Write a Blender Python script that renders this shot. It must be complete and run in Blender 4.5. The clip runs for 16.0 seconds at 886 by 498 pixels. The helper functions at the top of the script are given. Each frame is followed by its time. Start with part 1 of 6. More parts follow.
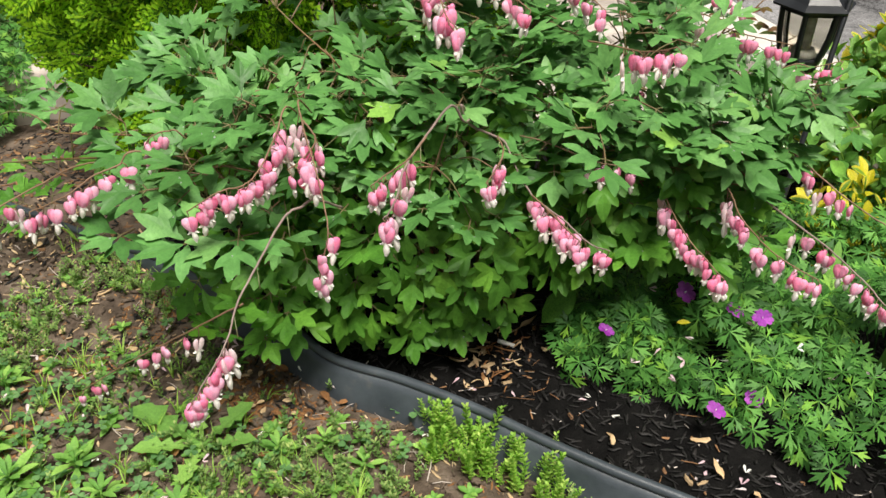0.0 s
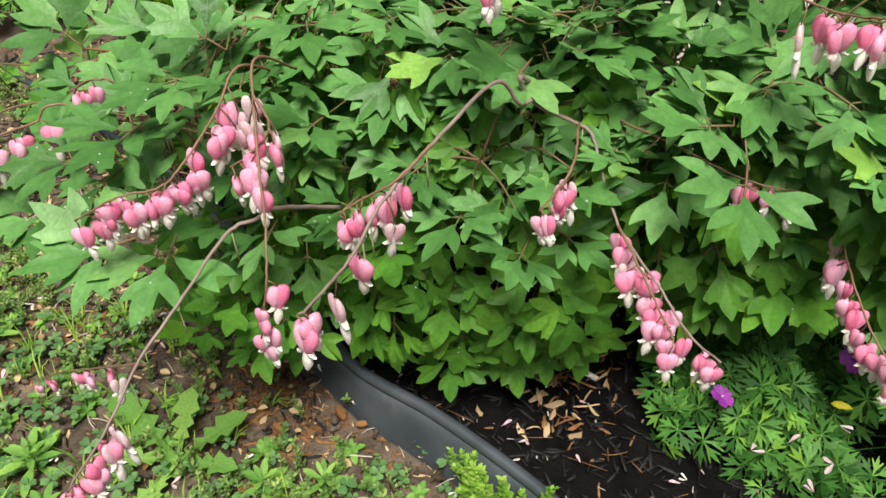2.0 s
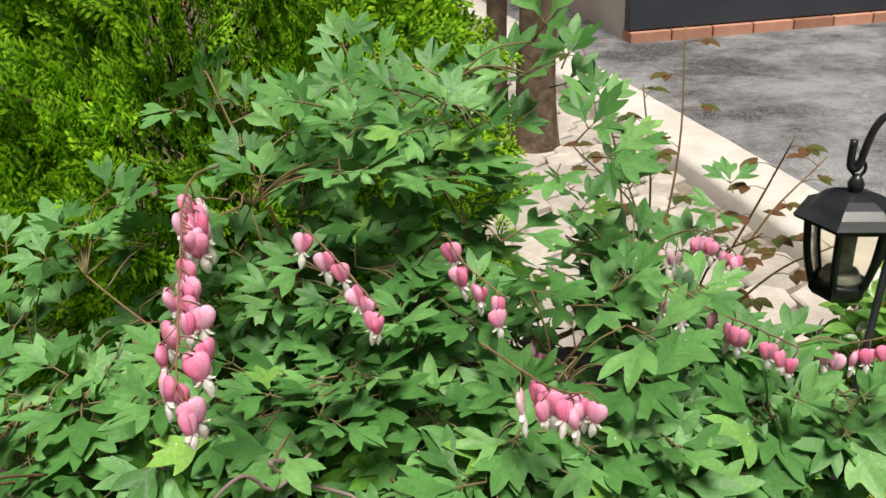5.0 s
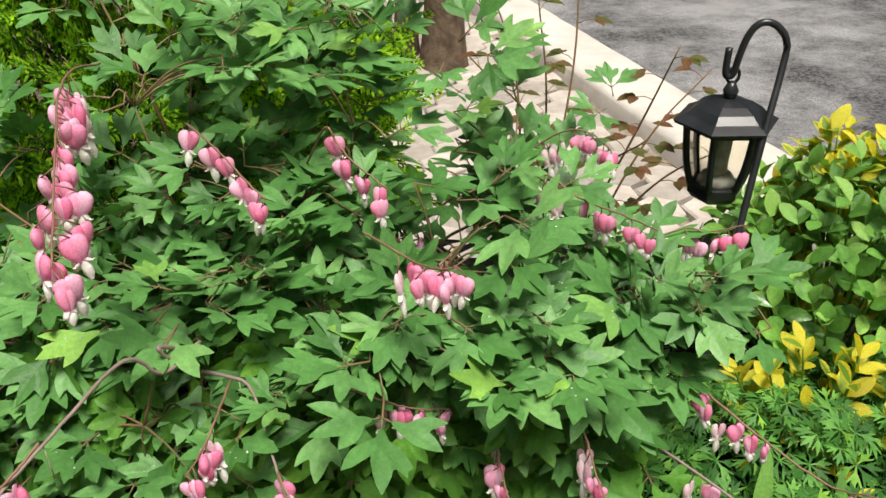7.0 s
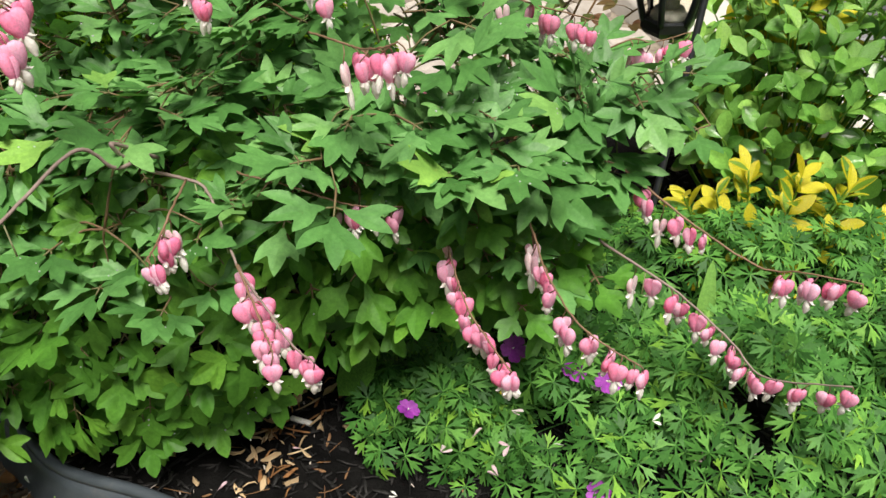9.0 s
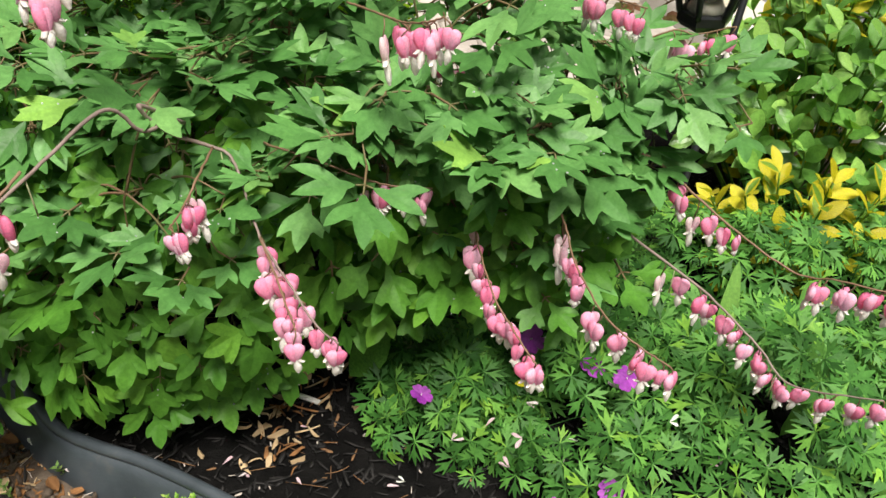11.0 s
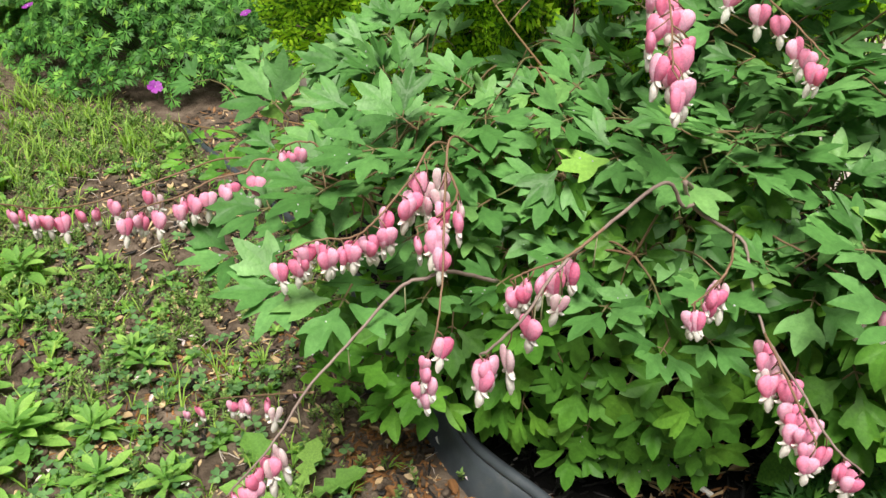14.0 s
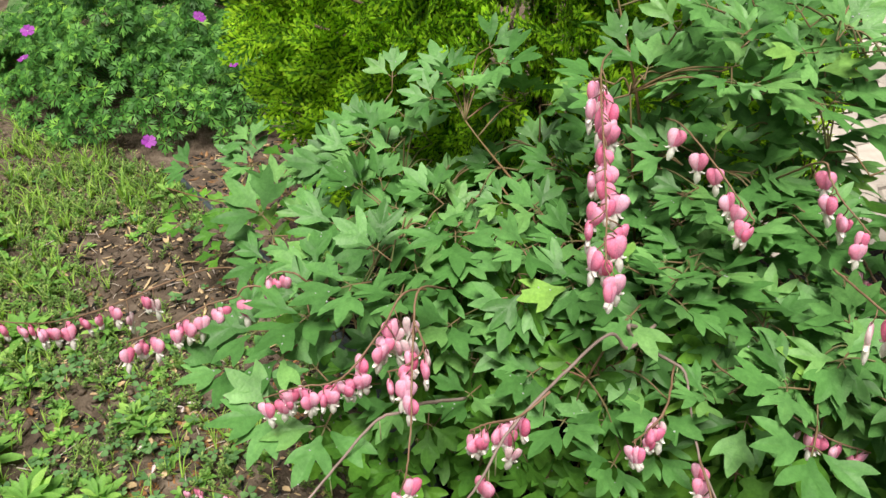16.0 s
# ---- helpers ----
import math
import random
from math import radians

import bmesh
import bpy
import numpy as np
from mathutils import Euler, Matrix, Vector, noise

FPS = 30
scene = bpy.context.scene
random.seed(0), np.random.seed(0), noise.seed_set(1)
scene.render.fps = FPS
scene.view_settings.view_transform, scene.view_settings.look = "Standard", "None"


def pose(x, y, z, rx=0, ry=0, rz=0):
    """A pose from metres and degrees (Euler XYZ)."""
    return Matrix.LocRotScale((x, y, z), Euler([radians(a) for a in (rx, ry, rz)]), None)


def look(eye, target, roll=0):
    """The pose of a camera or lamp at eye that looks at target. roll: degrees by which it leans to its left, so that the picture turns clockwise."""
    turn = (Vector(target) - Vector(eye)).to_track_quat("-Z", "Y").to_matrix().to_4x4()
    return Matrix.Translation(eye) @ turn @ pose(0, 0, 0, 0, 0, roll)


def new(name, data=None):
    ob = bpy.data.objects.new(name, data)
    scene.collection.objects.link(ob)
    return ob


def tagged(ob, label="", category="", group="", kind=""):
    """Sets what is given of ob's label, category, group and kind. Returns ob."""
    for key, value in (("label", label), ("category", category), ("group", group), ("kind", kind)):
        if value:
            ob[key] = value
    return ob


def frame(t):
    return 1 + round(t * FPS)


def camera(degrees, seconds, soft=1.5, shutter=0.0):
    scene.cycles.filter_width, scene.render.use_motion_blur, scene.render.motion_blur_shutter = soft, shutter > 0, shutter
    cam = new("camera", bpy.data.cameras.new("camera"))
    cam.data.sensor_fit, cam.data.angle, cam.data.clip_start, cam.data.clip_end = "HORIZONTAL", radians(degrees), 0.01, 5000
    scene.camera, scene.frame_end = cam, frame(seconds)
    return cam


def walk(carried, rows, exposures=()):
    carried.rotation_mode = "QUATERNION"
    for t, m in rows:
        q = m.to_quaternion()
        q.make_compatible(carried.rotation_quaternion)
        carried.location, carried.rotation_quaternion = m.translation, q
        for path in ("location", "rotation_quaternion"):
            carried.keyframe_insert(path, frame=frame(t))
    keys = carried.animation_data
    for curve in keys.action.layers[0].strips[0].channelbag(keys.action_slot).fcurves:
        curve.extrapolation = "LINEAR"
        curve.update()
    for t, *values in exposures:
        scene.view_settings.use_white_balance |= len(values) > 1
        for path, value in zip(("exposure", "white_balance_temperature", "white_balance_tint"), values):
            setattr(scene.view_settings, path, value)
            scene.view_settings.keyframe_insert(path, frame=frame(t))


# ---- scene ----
cam = camera(57.8, 16.0, soft=1.5)
PATH = [
    (0, (0.0083, 0.0615, 0.8722), (0.0051, 0.8878, 0.3090), 0.43),
    (0.5, (0.0128, 0.2021, 0.8285), (-0.0788, 0.9569, 0.1789), -1.24),
    (1, (0.0623, 0.3478, 0.8105), (-0.0656, 1.0831, 0.1448), -0.47),
    (1.5, (0.0915, 0.3954, 0.7968), (-0.0758, 1.0993, 0.1064), -1.34),
    (2, (0.0959, 0.4143, 0.7944), (-0.0888, 1.1229, 0.1135), -2.21),
    (2.5, (0.0983, 0.4571, 0.8209), (-0.0966, 1.2143, 0.1974), -2.34),
    (3, (0.1145, 0.4719, 0.8352), (-0.0733, 1.2650, 0.2558), -2.95),
    (3.5, (0.1352, 0.4793, 0.8382), (-0.0508, 1.2999, 0.2978), -4.40),
    (4, (0.1556, 0.4854, 0.8612), (-0.0058, 1.3414, 0.3700), -4.70),
    (4.5, (0.1860, 0.4834, 0.8799), (0.0679, 1.3659, 0.4247), -5.04),
    (4.7, (0.1963, 0.4768, 0.8767), (0.0901, 1.3769, 0.4541), -4.37),
    (6.8, (0.2433, 0.4411, 0.8721), (0.2552, 1.3080, 0.3738), -1.38),
    (7, (0.2414, 0.4296, 0.8576), (0.2503, 1.2918, 0.3511), -1.52),
    (7.5, (0.2556, 0.4114, 0.8453), (0.2495, 1.2627, 0.3208), -1.77),
    (8, (0.2678, 0.3873, 0.8269), (0.2894, 1.2250, 0.2812), -2.20),
    (8.5, (0.2761, 0.3685, 0.8079), (0.3079, 1.1822, 0.2275), -1.44),
    (8.7, (0.2692, 0.3586, 0.7952), (0.3045, 1.1632, 0.2025), -2.22),
    (10.8, (0.2368, 0.3784, 0.7837), (0.2839, 1.1598, 0.1614), 0.99),
    (11, (0.2361, 0.3765, 0.7813), (0.2689, 1.1599, 0.1605), 1.21),
    (11.5, (0.2063, 0.3810, 0.7825), (0.2331, 1.1673, 0.1652), 3.32),
    (12, (0.1706, 0.3765, 0.7828), (0.1673, 1.1822, 0.1904), 4.94),
    (12.5, (0.1311, 0.3786, 0.7863), (0.0052, 1.1833, 0.2060), 2.78),
    (13, (0.1048, 0.3730, 0.7924), (-0.1214, 1.1548, 0.2113), 1.77),
    (13.5, (0.0784, 0.3605, 0.8004), (-0.2040, 1.1209, 0.2155), 1.16),
    (14, (0.0693, 0.3422, 0.8065), (-0.2571, 1.0938, 0.2333), 0.30),
    (14.5, (0.0664, 0.3254, 0.8154), (-0.2757, 1.0660, 0.2372), -0.45),
    (15, (0.0666, 0.3178, 0.8554), (-0.2677, 1.0575, 0.2713), -0.49),
    (15.5, (0.0658, 0.3470, 0.9268), (-0.2606, 1.0813, 0.3314), -0.44),
    (16, (0.0827, 0.3746, 0.9683), (-0.2329, 1.1116, 0.3706), -0.35),
]
walk(cam, [(t, look(eye, target, roll)) for t, eye, target, roll in PATH], exposures=[(0.0, 0.34), (3.0, 0.27), (4.5, 0.13), (7.5, 0.27), (8.5, 0.31), (11.0, 0.40), (14.5, 0.37), (16.0, 0.30)])

# ---- world and sun: bright overcast ----
world = bpy.data.worlds.new("overcast_sky")
scene.world = world
world.use_nodes = True
wn = world.node_tree
sky = wn.nodes.new("ShaderNodeTexSky")
sky.sky_type, sky.sun_disc = "NISHITA", False
sky.sun_elevation, sky.sun_rotation = radians(68), radians(200)
sky.air_density, sky.dust_density, sky.ozone_density = 1.0, 6.0, 1.0
soften = wn.nodes.new("ShaderNodeHueSaturation")
soften.inputs["Saturation"].default_value = 0.25
wn.links.new(sky.outputs[0], soften.inputs["Color"])
wn.links.new(soften.outputs[0], wn.nodes["Background"].inputs["Color"])
wn.nodes["Background"].inputs["Strength"].default_value = 0.032
sun = new("sun", bpy.data.lights.new("sun", "SUN"))
sun.data.energy, sun.data.angle, sun.data.color = 4.9, radians(22), (1.0, 0.94, 0.845)
sun.matrix_world = look((0.45, -0.25, 3.4), (0.0, 1.0, 0.0))


# ---- materials ----
def rgb(c):
    return (c[0], c[1], c[2], 1.0)


def base_mat(name, rough, spec=0.4, metal=0.0):
    m = bpy.data.materials.new(name)
    m.use_nodes = True
    b = m.node_tree.nodes["Principled BSDF"]
    b.inputs["Roughness"].default_value = rough
    b.inputs["Metallic"].default_value = metal
    b.inputs["Specular IOR Level"].default_value = spec
    return m, m.node_tree, b


def noise_node(nt, scale, detail=4.0, rough=0.6, coord="Object"):
    tc = nt.nodes.new("ShaderNodeTexCoord")
    n = nt.nodes.new("ShaderNodeTexNoise")
    n.inputs["Scale"].default_value = scale
    n.inputs["Detail"].default_value = detail
    n.inputs["Roughness"].default_value = rough
    nt.links.new(tc.outputs[coord], n.inputs["Vector"])
    return n.outputs["Fac"]


def ramp(nt, fac, stops):
    r = nt.nodes.new("ShaderNodeValToRGB")
    e = r.color_ramp.elements
    while len(e) < len(stops):
        e.new(0.5)
    for k, (p, c) in zip(e, stops):
        k.position, k.color = p, rgb(c)
    nt.links.new(fac, r.inputs["Fac"])
    return r.outputs["Color"]


def mixed(nt, fac, a, b, mode="MIX"):
    m = nt.nodes.new("ShaderNodeMix")
    m.data_type, m.blend_type = "RGBA", mode
    for s, v in ((m.inputs[0], fac), (m.inputs[6], a), (m.inputs[7], b)):
        if isinstance(v, (int, float)):
            s.default_value = v
        elif isinstance(v, tuple):
            s.default_value = rgb(v)
        else:
            nt.links.new(v, s)
    return m.outputs[2]


def bumped(nt, b, height, strength, distance):
    n = nt.nodes.new("ShaderNodeBump")
    n.inputs["Strength"].default_value = strength
    n.inputs["Distance"].default_value = distance
    nt.links.new(height, n.inputs["Height"])
    nt.links.new(n.outputs["Normal"], b.inputs["Normal"])


def chance(nt):
    """One number a piece: the object's own plus that of its loose part."""
    o = nt.nodes.new("ShaderNodeObjectInfo")
    g = nt.nodes.new("ShaderNodeNewGeometry")
    a = nt.nodes.new("ShaderNodeMath")
    a.operation = "ADD"
    nt.links.new(o.outputs["Random"], a.inputs[0])
    nt.links.new(g.outputs["Random Per Island"], a.inputs[1])
    f = nt.nodes.new("ShaderNodeMath")
    f.operation = "FRACT"
    nt.links.new(a.outputs[0], f.inputs[0])
    return f.outputs[0]


def leaf_mat(name, stops, rough=0.5, glow=0.3, deep=0.62, spots=None, spec=0.18, vein=60.0, patch=35.0, through_tint=(1.5, 1.6, 0.7)):
    """Thin living tissue: reflects above and lets some light through."""
    m, nt, b = base_mat(name, rough, spec)
    col = ramp(nt, chance(nt), stops)
    blotch = ramp(nt, noise_node(nt, patch, 3.0), [(0.3, (deep, deep + 0.04, deep)), (0.7, (1.2, 1.18, 1.1))])
    col = mixed(nt, 1.0, col, blotch, "MULTIPLY")
    speck = ramp(nt, noise_node(nt, patch * 9.0, 2.0, 0.7), [(0.35, (0.86, 0.88, 0.86)), (0.65, (1.12, 1.10, 1.10))])
    col = mixed(nt, 1.0, col, speck, "MULTIPLY")
    if spots:
        f = ramp(nt, noise_node(nt, 22.0, 5.0, 0.7), [(0.60, (0, 0, 0)), (0.72, (1, 1, 1))])
        col = mixed(nt, f, col, spots)
    nt.links.new(col, b.inputs["Base Color"])
    cell = nt.nodes.new("ShaderNodeTexVoronoi")
    cell.feature = "DISTANCE_TO_EDGE"
    cell.inputs["Scale"].default_value = vein * 2.2
    nt.links.new(nt.nodes["Texture Coordinate"].outputs["Object"], cell.inputs["Vector"])
    net = ramp(nt, cell.outputs["Distance"], [(0.0, (0, 0, 0)), (0.12, (1, 1, 1))])
    high = mixed(nt, 0.10, noise_node(nt, vein, 3.0), net)
    bumped(nt, b, high, 0.5, 0.0016)
    t = nt.nodes.new("ShaderNodeBsdfTranslucent")
    lighter = mixed(nt, 1.0, col, through_tint, "MULTIPLY")
    nt.links.new(lighter, t.inputs["Color"])
    s = nt.nodes.new("ShaderNodeMixShader")
    s.inputs[0].default_value = glow
    nt.links.new(b.outputs[0], s.inputs[1])
    nt.links.new(t.outputs[0], s.inputs[2])
    nt.links.new(s.outputs[0], nt.nodes["Material Output"].inputs["Surface"])
    return m


def plain_mat(name, stops, scale, rough=0.7, spec=0.3, bump=0.4, depth=0.003, metal=0.0, by_piece=False, bump_scale=None):
    m, nt, b = base_mat(name, rough, spec, metal)
    col = ramp(nt, noise_node(nt, scale, 6.0), stops)
    if by_piece:
        tone = ramp(nt, chance(nt), [(0.0, (0.7, 0.7, 0.7)), (1.0, (1.2, 1.2, 1.2))])
        col = mixed(nt, 1.0, col, tone, "MULTIPLY")
    nt.links.new(col, b.inputs["Base Color"])
    if bump:
        bumped(nt, b, noise_node(nt, bump_scale or scale * 3, 6.0, 0.7), bump, depth)
    return m


HEART_LEAF = leaf_mat("heart_leaf_green", [(0.0, (0.062, 0.175, 0.043)), (0.45, (0.095, 0.25, 0.066)), (0.8, (0.145, 0.335, 0.105)), (0.97, (0.175, 0.365, 0.11)), (1.0, (0.22, 0.42, 0.08))], 0.48, 0.12, patch=26.0, spec=0.32)
HEART_LEAF_LOW = leaf_mat("heart_leaf_lower", [(0.0, (0.066, 0.195, 0.026)), (0.6, (0.115, 0.305, 0.042)), (1.0, (0.160, 0.37, 0.046))], 0.48, 0.22, patch=26.0, spec=0.25)
STEM = plain_mat("stem_brownish", [(0.3, (0.15, 0.16, 0.06)), (0.5, (0.22, 0.12, 0.06)), (0.7, (0.17, 0.16, 0.07))], 9.0, 0.5)
STALK = plain_mat("leaf_stalk_olive", [(0.3, (0.10, 0.14, 0.045)), (0.5, (0.17, 0.14, 0.065)), (0.7, (0.24, 0.14, 0.085))], 14.0, 0.5)
POD = plain_mat("seed_pod_pale", [(0.3, (0.40, 0.46, 0.22)), (0.7, (0.58, 0.60, 0.36))], 60.0, 0.5)
STEM_GREY = plain_mat("stem_grey_mauve", [(0.3, (0.22, 0.16, 0.14)), (0.7, (0.33, 0.26, 0.23))], 40.0, 0.55)
RACEME = plain_mat("raceme_reddish", [(0.3, (0.17, 0.11, 0.06)), (0.7, (0.28, 0.17, 0.11))], 40.0, 0.5)
PINK = leaf_mat("petal_pink", [(0.0, (0.90, 0.26, 0.48)), (0.5, (0.94, 0.42, 0.65)), (1.0, (0.95, 0.62, 0.82))], 0.42, 0.35, 0.86, vein=150.0, patch=90.0, through_tint=(1.05, 1.05, 1.15))
PALE = leaf_mat("petal_faded", [(0.0, (0.86, 0.60, 0.73)), (1.0, (0.88, 0.78, 0.84))], 0.5, 0.4, 0.86, vein=150.0, patch=90.0, through_tint=(1.1, 1.05, 1.1))
WHITE = leaf_mat("petal_white", [(0.0, (0.86, 0.84, 0.84)), (1.0, (0.90, 0.89, 0.89))], 0.5, 0.25, 0.92, vein=150.0, through_tint=(1.1, 1.05, 1.1))
VIOLET = leaf_mat("petal_violet", [(0.0, (0.34, 0.045, 0.46)), (1.0, (0.50, 0.12, 0.62))], 0.5, 0.3, vein=200.0, through_tint=(1.1, 1.05, 1.1))
CRANES = leaf_mat("cranesbill_green", [(0.0, (0.030, 0.108, 0.021)), (0.5, (0.076, 0.225, 0.045)), (0.88, (0.145, 0.355, 0.072)), (1.0, (0.24, 0.47, 0.06))], 0.5, 0.15)
EUO = leaf_mat("euonymus_green", [(0.0, (0.085, 0.22, 0.042)), (0.5, (0.16, 0.37, 0.07)), (1.0, (0.30, 0.53, 0.12))], 0.26, 0.15, spec=0.5)
EUO_DARK = leaf_mat("euonymus_heart", [(0.0, (0.10, 0.24, 0.03)), (1.0, (0.24, 0.40, 0.05))], 0.3, 0.25, spec=0.5)
YELLOW = leaf_mat("euonymus_yellow", [(0.0, (0.52, 0.46, 0.014)), (1.0, (0.72, 0.65, 0.04))], 0.3, 0.25, spec=0.5)
THUJA = leaf_mat("thuja_green", [(0.0, (0.035, 0.115, 0.011)), (0.5, (0.080, 0.215, 0.017)), (1.0, (0.14, 0.33, 0.022))], 0.55, 0.12)
THUJA_TIP = leaf_mat("thuja_tip", [(0.0, (0.24, 0.52, 0.025)), (0.5, (0.38, 0.68, 0.035)), (1.0, (0.54, 0.80, 0.05))], 0.55, 0.28)
WEED = leaf_mat("weed_green", [(0.0, (0.13, 0.30, 0.065)), (0.6, (0.20, 0.40, 0.09)), (1.0, (0.32, 0.54, 0.13))], 0.5, 0.3, 0.8)
CLOVER = leaf_mat("clover_green", [(0.0, (0.09, 0.21, 0.075)), (1.0, (0.18, 0.34, 0.14))], 0.5, 0.25)
MAT_WEED = leaf_mat("mat_weed_green", [(0.0, (0.14, 0.26, 0.075)), (0.7, (0.24, 0.38, 0.12)), (1.0, (0.42, 0.50, 0.19))], 0.6, 0.3)
THYME = leaf_mat("thyme_green", [(0.0, (0.17, 0.36, 0.05)), (0.6, (0.28, 0.48, 0.08)), (1.0, (0.46, 0.60, 0.16))], 0.5, 0.3, 0.8)
GRASS = leaf_mat("grass_green", [(0.0, (0.20, 0.39, 0.06)), (1.0, (0.41, 0.60, 0.14))], 0.5, 0.35)
HOSTA = leaf_mat("broad_leaf", [(0.0, (0.12, 0.22, 0.10)), (1.0, (0.18, 0.30, 0.13))], 0.45, 0.25)
ROSE = leaf_mat("rose_leaf", [(0.0, (0.08, 0.11, 0.03)), (0.45, (0.13, 0.13, 0.04)), (1.0, (0.19, 0.085, 0.05))], 0.4, 0.25)
SOIL = plain_mat("soil_brown", [(0.25, (0.040, 0.029, 0.021)), (0.5, (0.155, 0.117, 0.088)), (0.8, (0.34, 0.27, 0.21))], 22.0, 0.95, 0.15, 1.0, 0.014, bump_scale=70.0)
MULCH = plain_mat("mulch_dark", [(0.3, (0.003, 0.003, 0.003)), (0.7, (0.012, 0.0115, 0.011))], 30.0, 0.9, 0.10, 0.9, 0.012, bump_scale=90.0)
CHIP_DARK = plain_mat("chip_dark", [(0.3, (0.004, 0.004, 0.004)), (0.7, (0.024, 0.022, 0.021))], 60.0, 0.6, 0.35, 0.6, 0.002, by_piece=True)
CHIP_BROWN = plain_mat("chip_brown", [(0.3, (0.14, 0.07, 0.035)), (0.7, (0.34, 0.19, 0.09))], 60.0, 0.8, by_piece=True)
CHIP_RUST = plain_mat("chip_rust", [(0.3, (0.16, 0.07, 0.025)), (0.7, (0.36, 0.18, 0.07))], 60.0, 0.85, by_piece=True)
CHIP_TAN = plain_mat("chip_tan", [(0.3, (0.42, 0.27, 0.13)), (0.7, (0.68, 0.52, 0.32))], 40.0, 0.7, by_piece=True)
EDGING = plain_mat("edging_plastic", [(0.3, (0.030, 0.038, 0.046)), (0.6, (0.066, 0.080, 0.094)), (0.8, (0.15, 0.14, 0.125))], 14.0, 0.38, 0.5, 0.35, 0.0015, bump_scale=120.0)
LAMP_BLACK = plain_mat("lamp_black", [(0.3, (0.010, 0.011, 0.013)), (0.7, (0.026, 0.029, 0.033))], 30.0, 0.30, 0.5, 0.2, 0.0006, bump_scale=300.0)
CONCRETE = plain_mat("concrete_pale", [(0.3, (0.50, 0.465, 0.42)), (0.55, (0.62, 0.585, 0.54)), (0.75, (0.68, 0.645, 0.60))], 7.0, 0.9, 0.2, 0.6, 0.004, bump_scale=90.0)
PAVER = plain_mat("paver_pale", [(0.3, (0.37, 0.33, 0.29)), (0.7, (0.55, 0.50, 0.45))], 22.0, 0.9, 0.2, 0.6, 0.003, by_piece=True, bump_scale=120.0)
JOINT = plain_mat("joint_sand", [(0.3, (0.16, 0.13, 0.10)), (0.7, (0.30, 0.26, 0.21))], 40.0, 0.95)
BARK = plain_mat("bark_grey_brown", [(0.3, (0.07, 0.050, 0.033)), (0.7, (0.22, 0.165, 0.115))], 22.0, 0.95, 0.1, 0.9, 0.01, bump_scale=60.0)
STONE = plain_mat("stone_pale", [(0.3, (0.45, 0.38, 0.33)), (0.7, (0.62, 0.55, 0.50))], 14.0, 0.9, 0.2, 0.6, 0.003)
DOOR_BLUE = plain_mat("door_slate", [(0.3, (0.030, 0.036, 0.048)), (0.7, (0.045, 0.052, 0.066))], 3.0, 0.5, 0.4, 0.1, 0.001)
BRICK = plain_mat("brick_salmon", [(0.3, (0.42, 0.20, 0.13)), (0.7, (0.56, 0.30, 0.21))], 9.0, 0.9, 0.2, 0.5, 0.003, by_piece=True)
WALL = plain_mat("wall_render", [(0.3, (0.50, 0.47, 0.43)), (0.7, (0.60, 0.57, 0.52))], 4.0, 0.9)


def asphalt():
    m, nt, b = base_mat("asphalt_worn", 0.85, 0.25)
    fine = ramp(nt, noise_node(nt, 110.0, 2.0, 0.8), [(0.40, (0.026, 0.026, 0.028)), (0.60, (0.14, 0.14, 0.145))])
    worn = ramp(nt, noise_node(nt, 1.5, 5.0, 0.75), [(0.42, (0, 0, 0)), (0.60, (1, 1, 1))])
    grit = ramp(nt, noise_node(nt, 200.0, 2.0, 0.8), [(0.38, (0.17, 0.17, 0.175)), (0.62, (0.40, 0.40, 0.41))])
    col = mixed(nt, worn, fine, grit)
    col = mixed(nt, 0.92, fine, col)
    nt.links.new(col, b.inputs["Base Color"])
    bumped(nt, b, noise_node(nt, 160.0, 2.0, 0.8), 0.8, 0.004)
    return m


ASPHALT = asphalt()


def glass():
    m, nt, b = base_mat("lamp_glass", 0.06, 0.5)
    b.inputs["Base Color"].default_value = (0.95, 0.93, 0.86, 1)
    b.inputs["Transmission Weight"].default_value = 1.0
    b.inputs["IOR"].default_value = 1.3
    return m


GLASS = glass()


def water():
    m, nt, b = base_mat("water_drop", 0.03, 0.5)
    b.inputs["Base Color"].default_value = (0.9, 0.95, 0.95, 1)
    b.inputs["Transmission Weight"].default_value = 0.6
    b.inputs["IOR"].default_value = 1.33
    return m


WATER = water()
CLEAR = plain_mat("lamp_reflector", [(0.3, (0.30, 0.30, 0.28)), (0.7, (0.55, 0.55, 0.52))], 80.0, 0.2, 0.5, 0.3, 0.001)


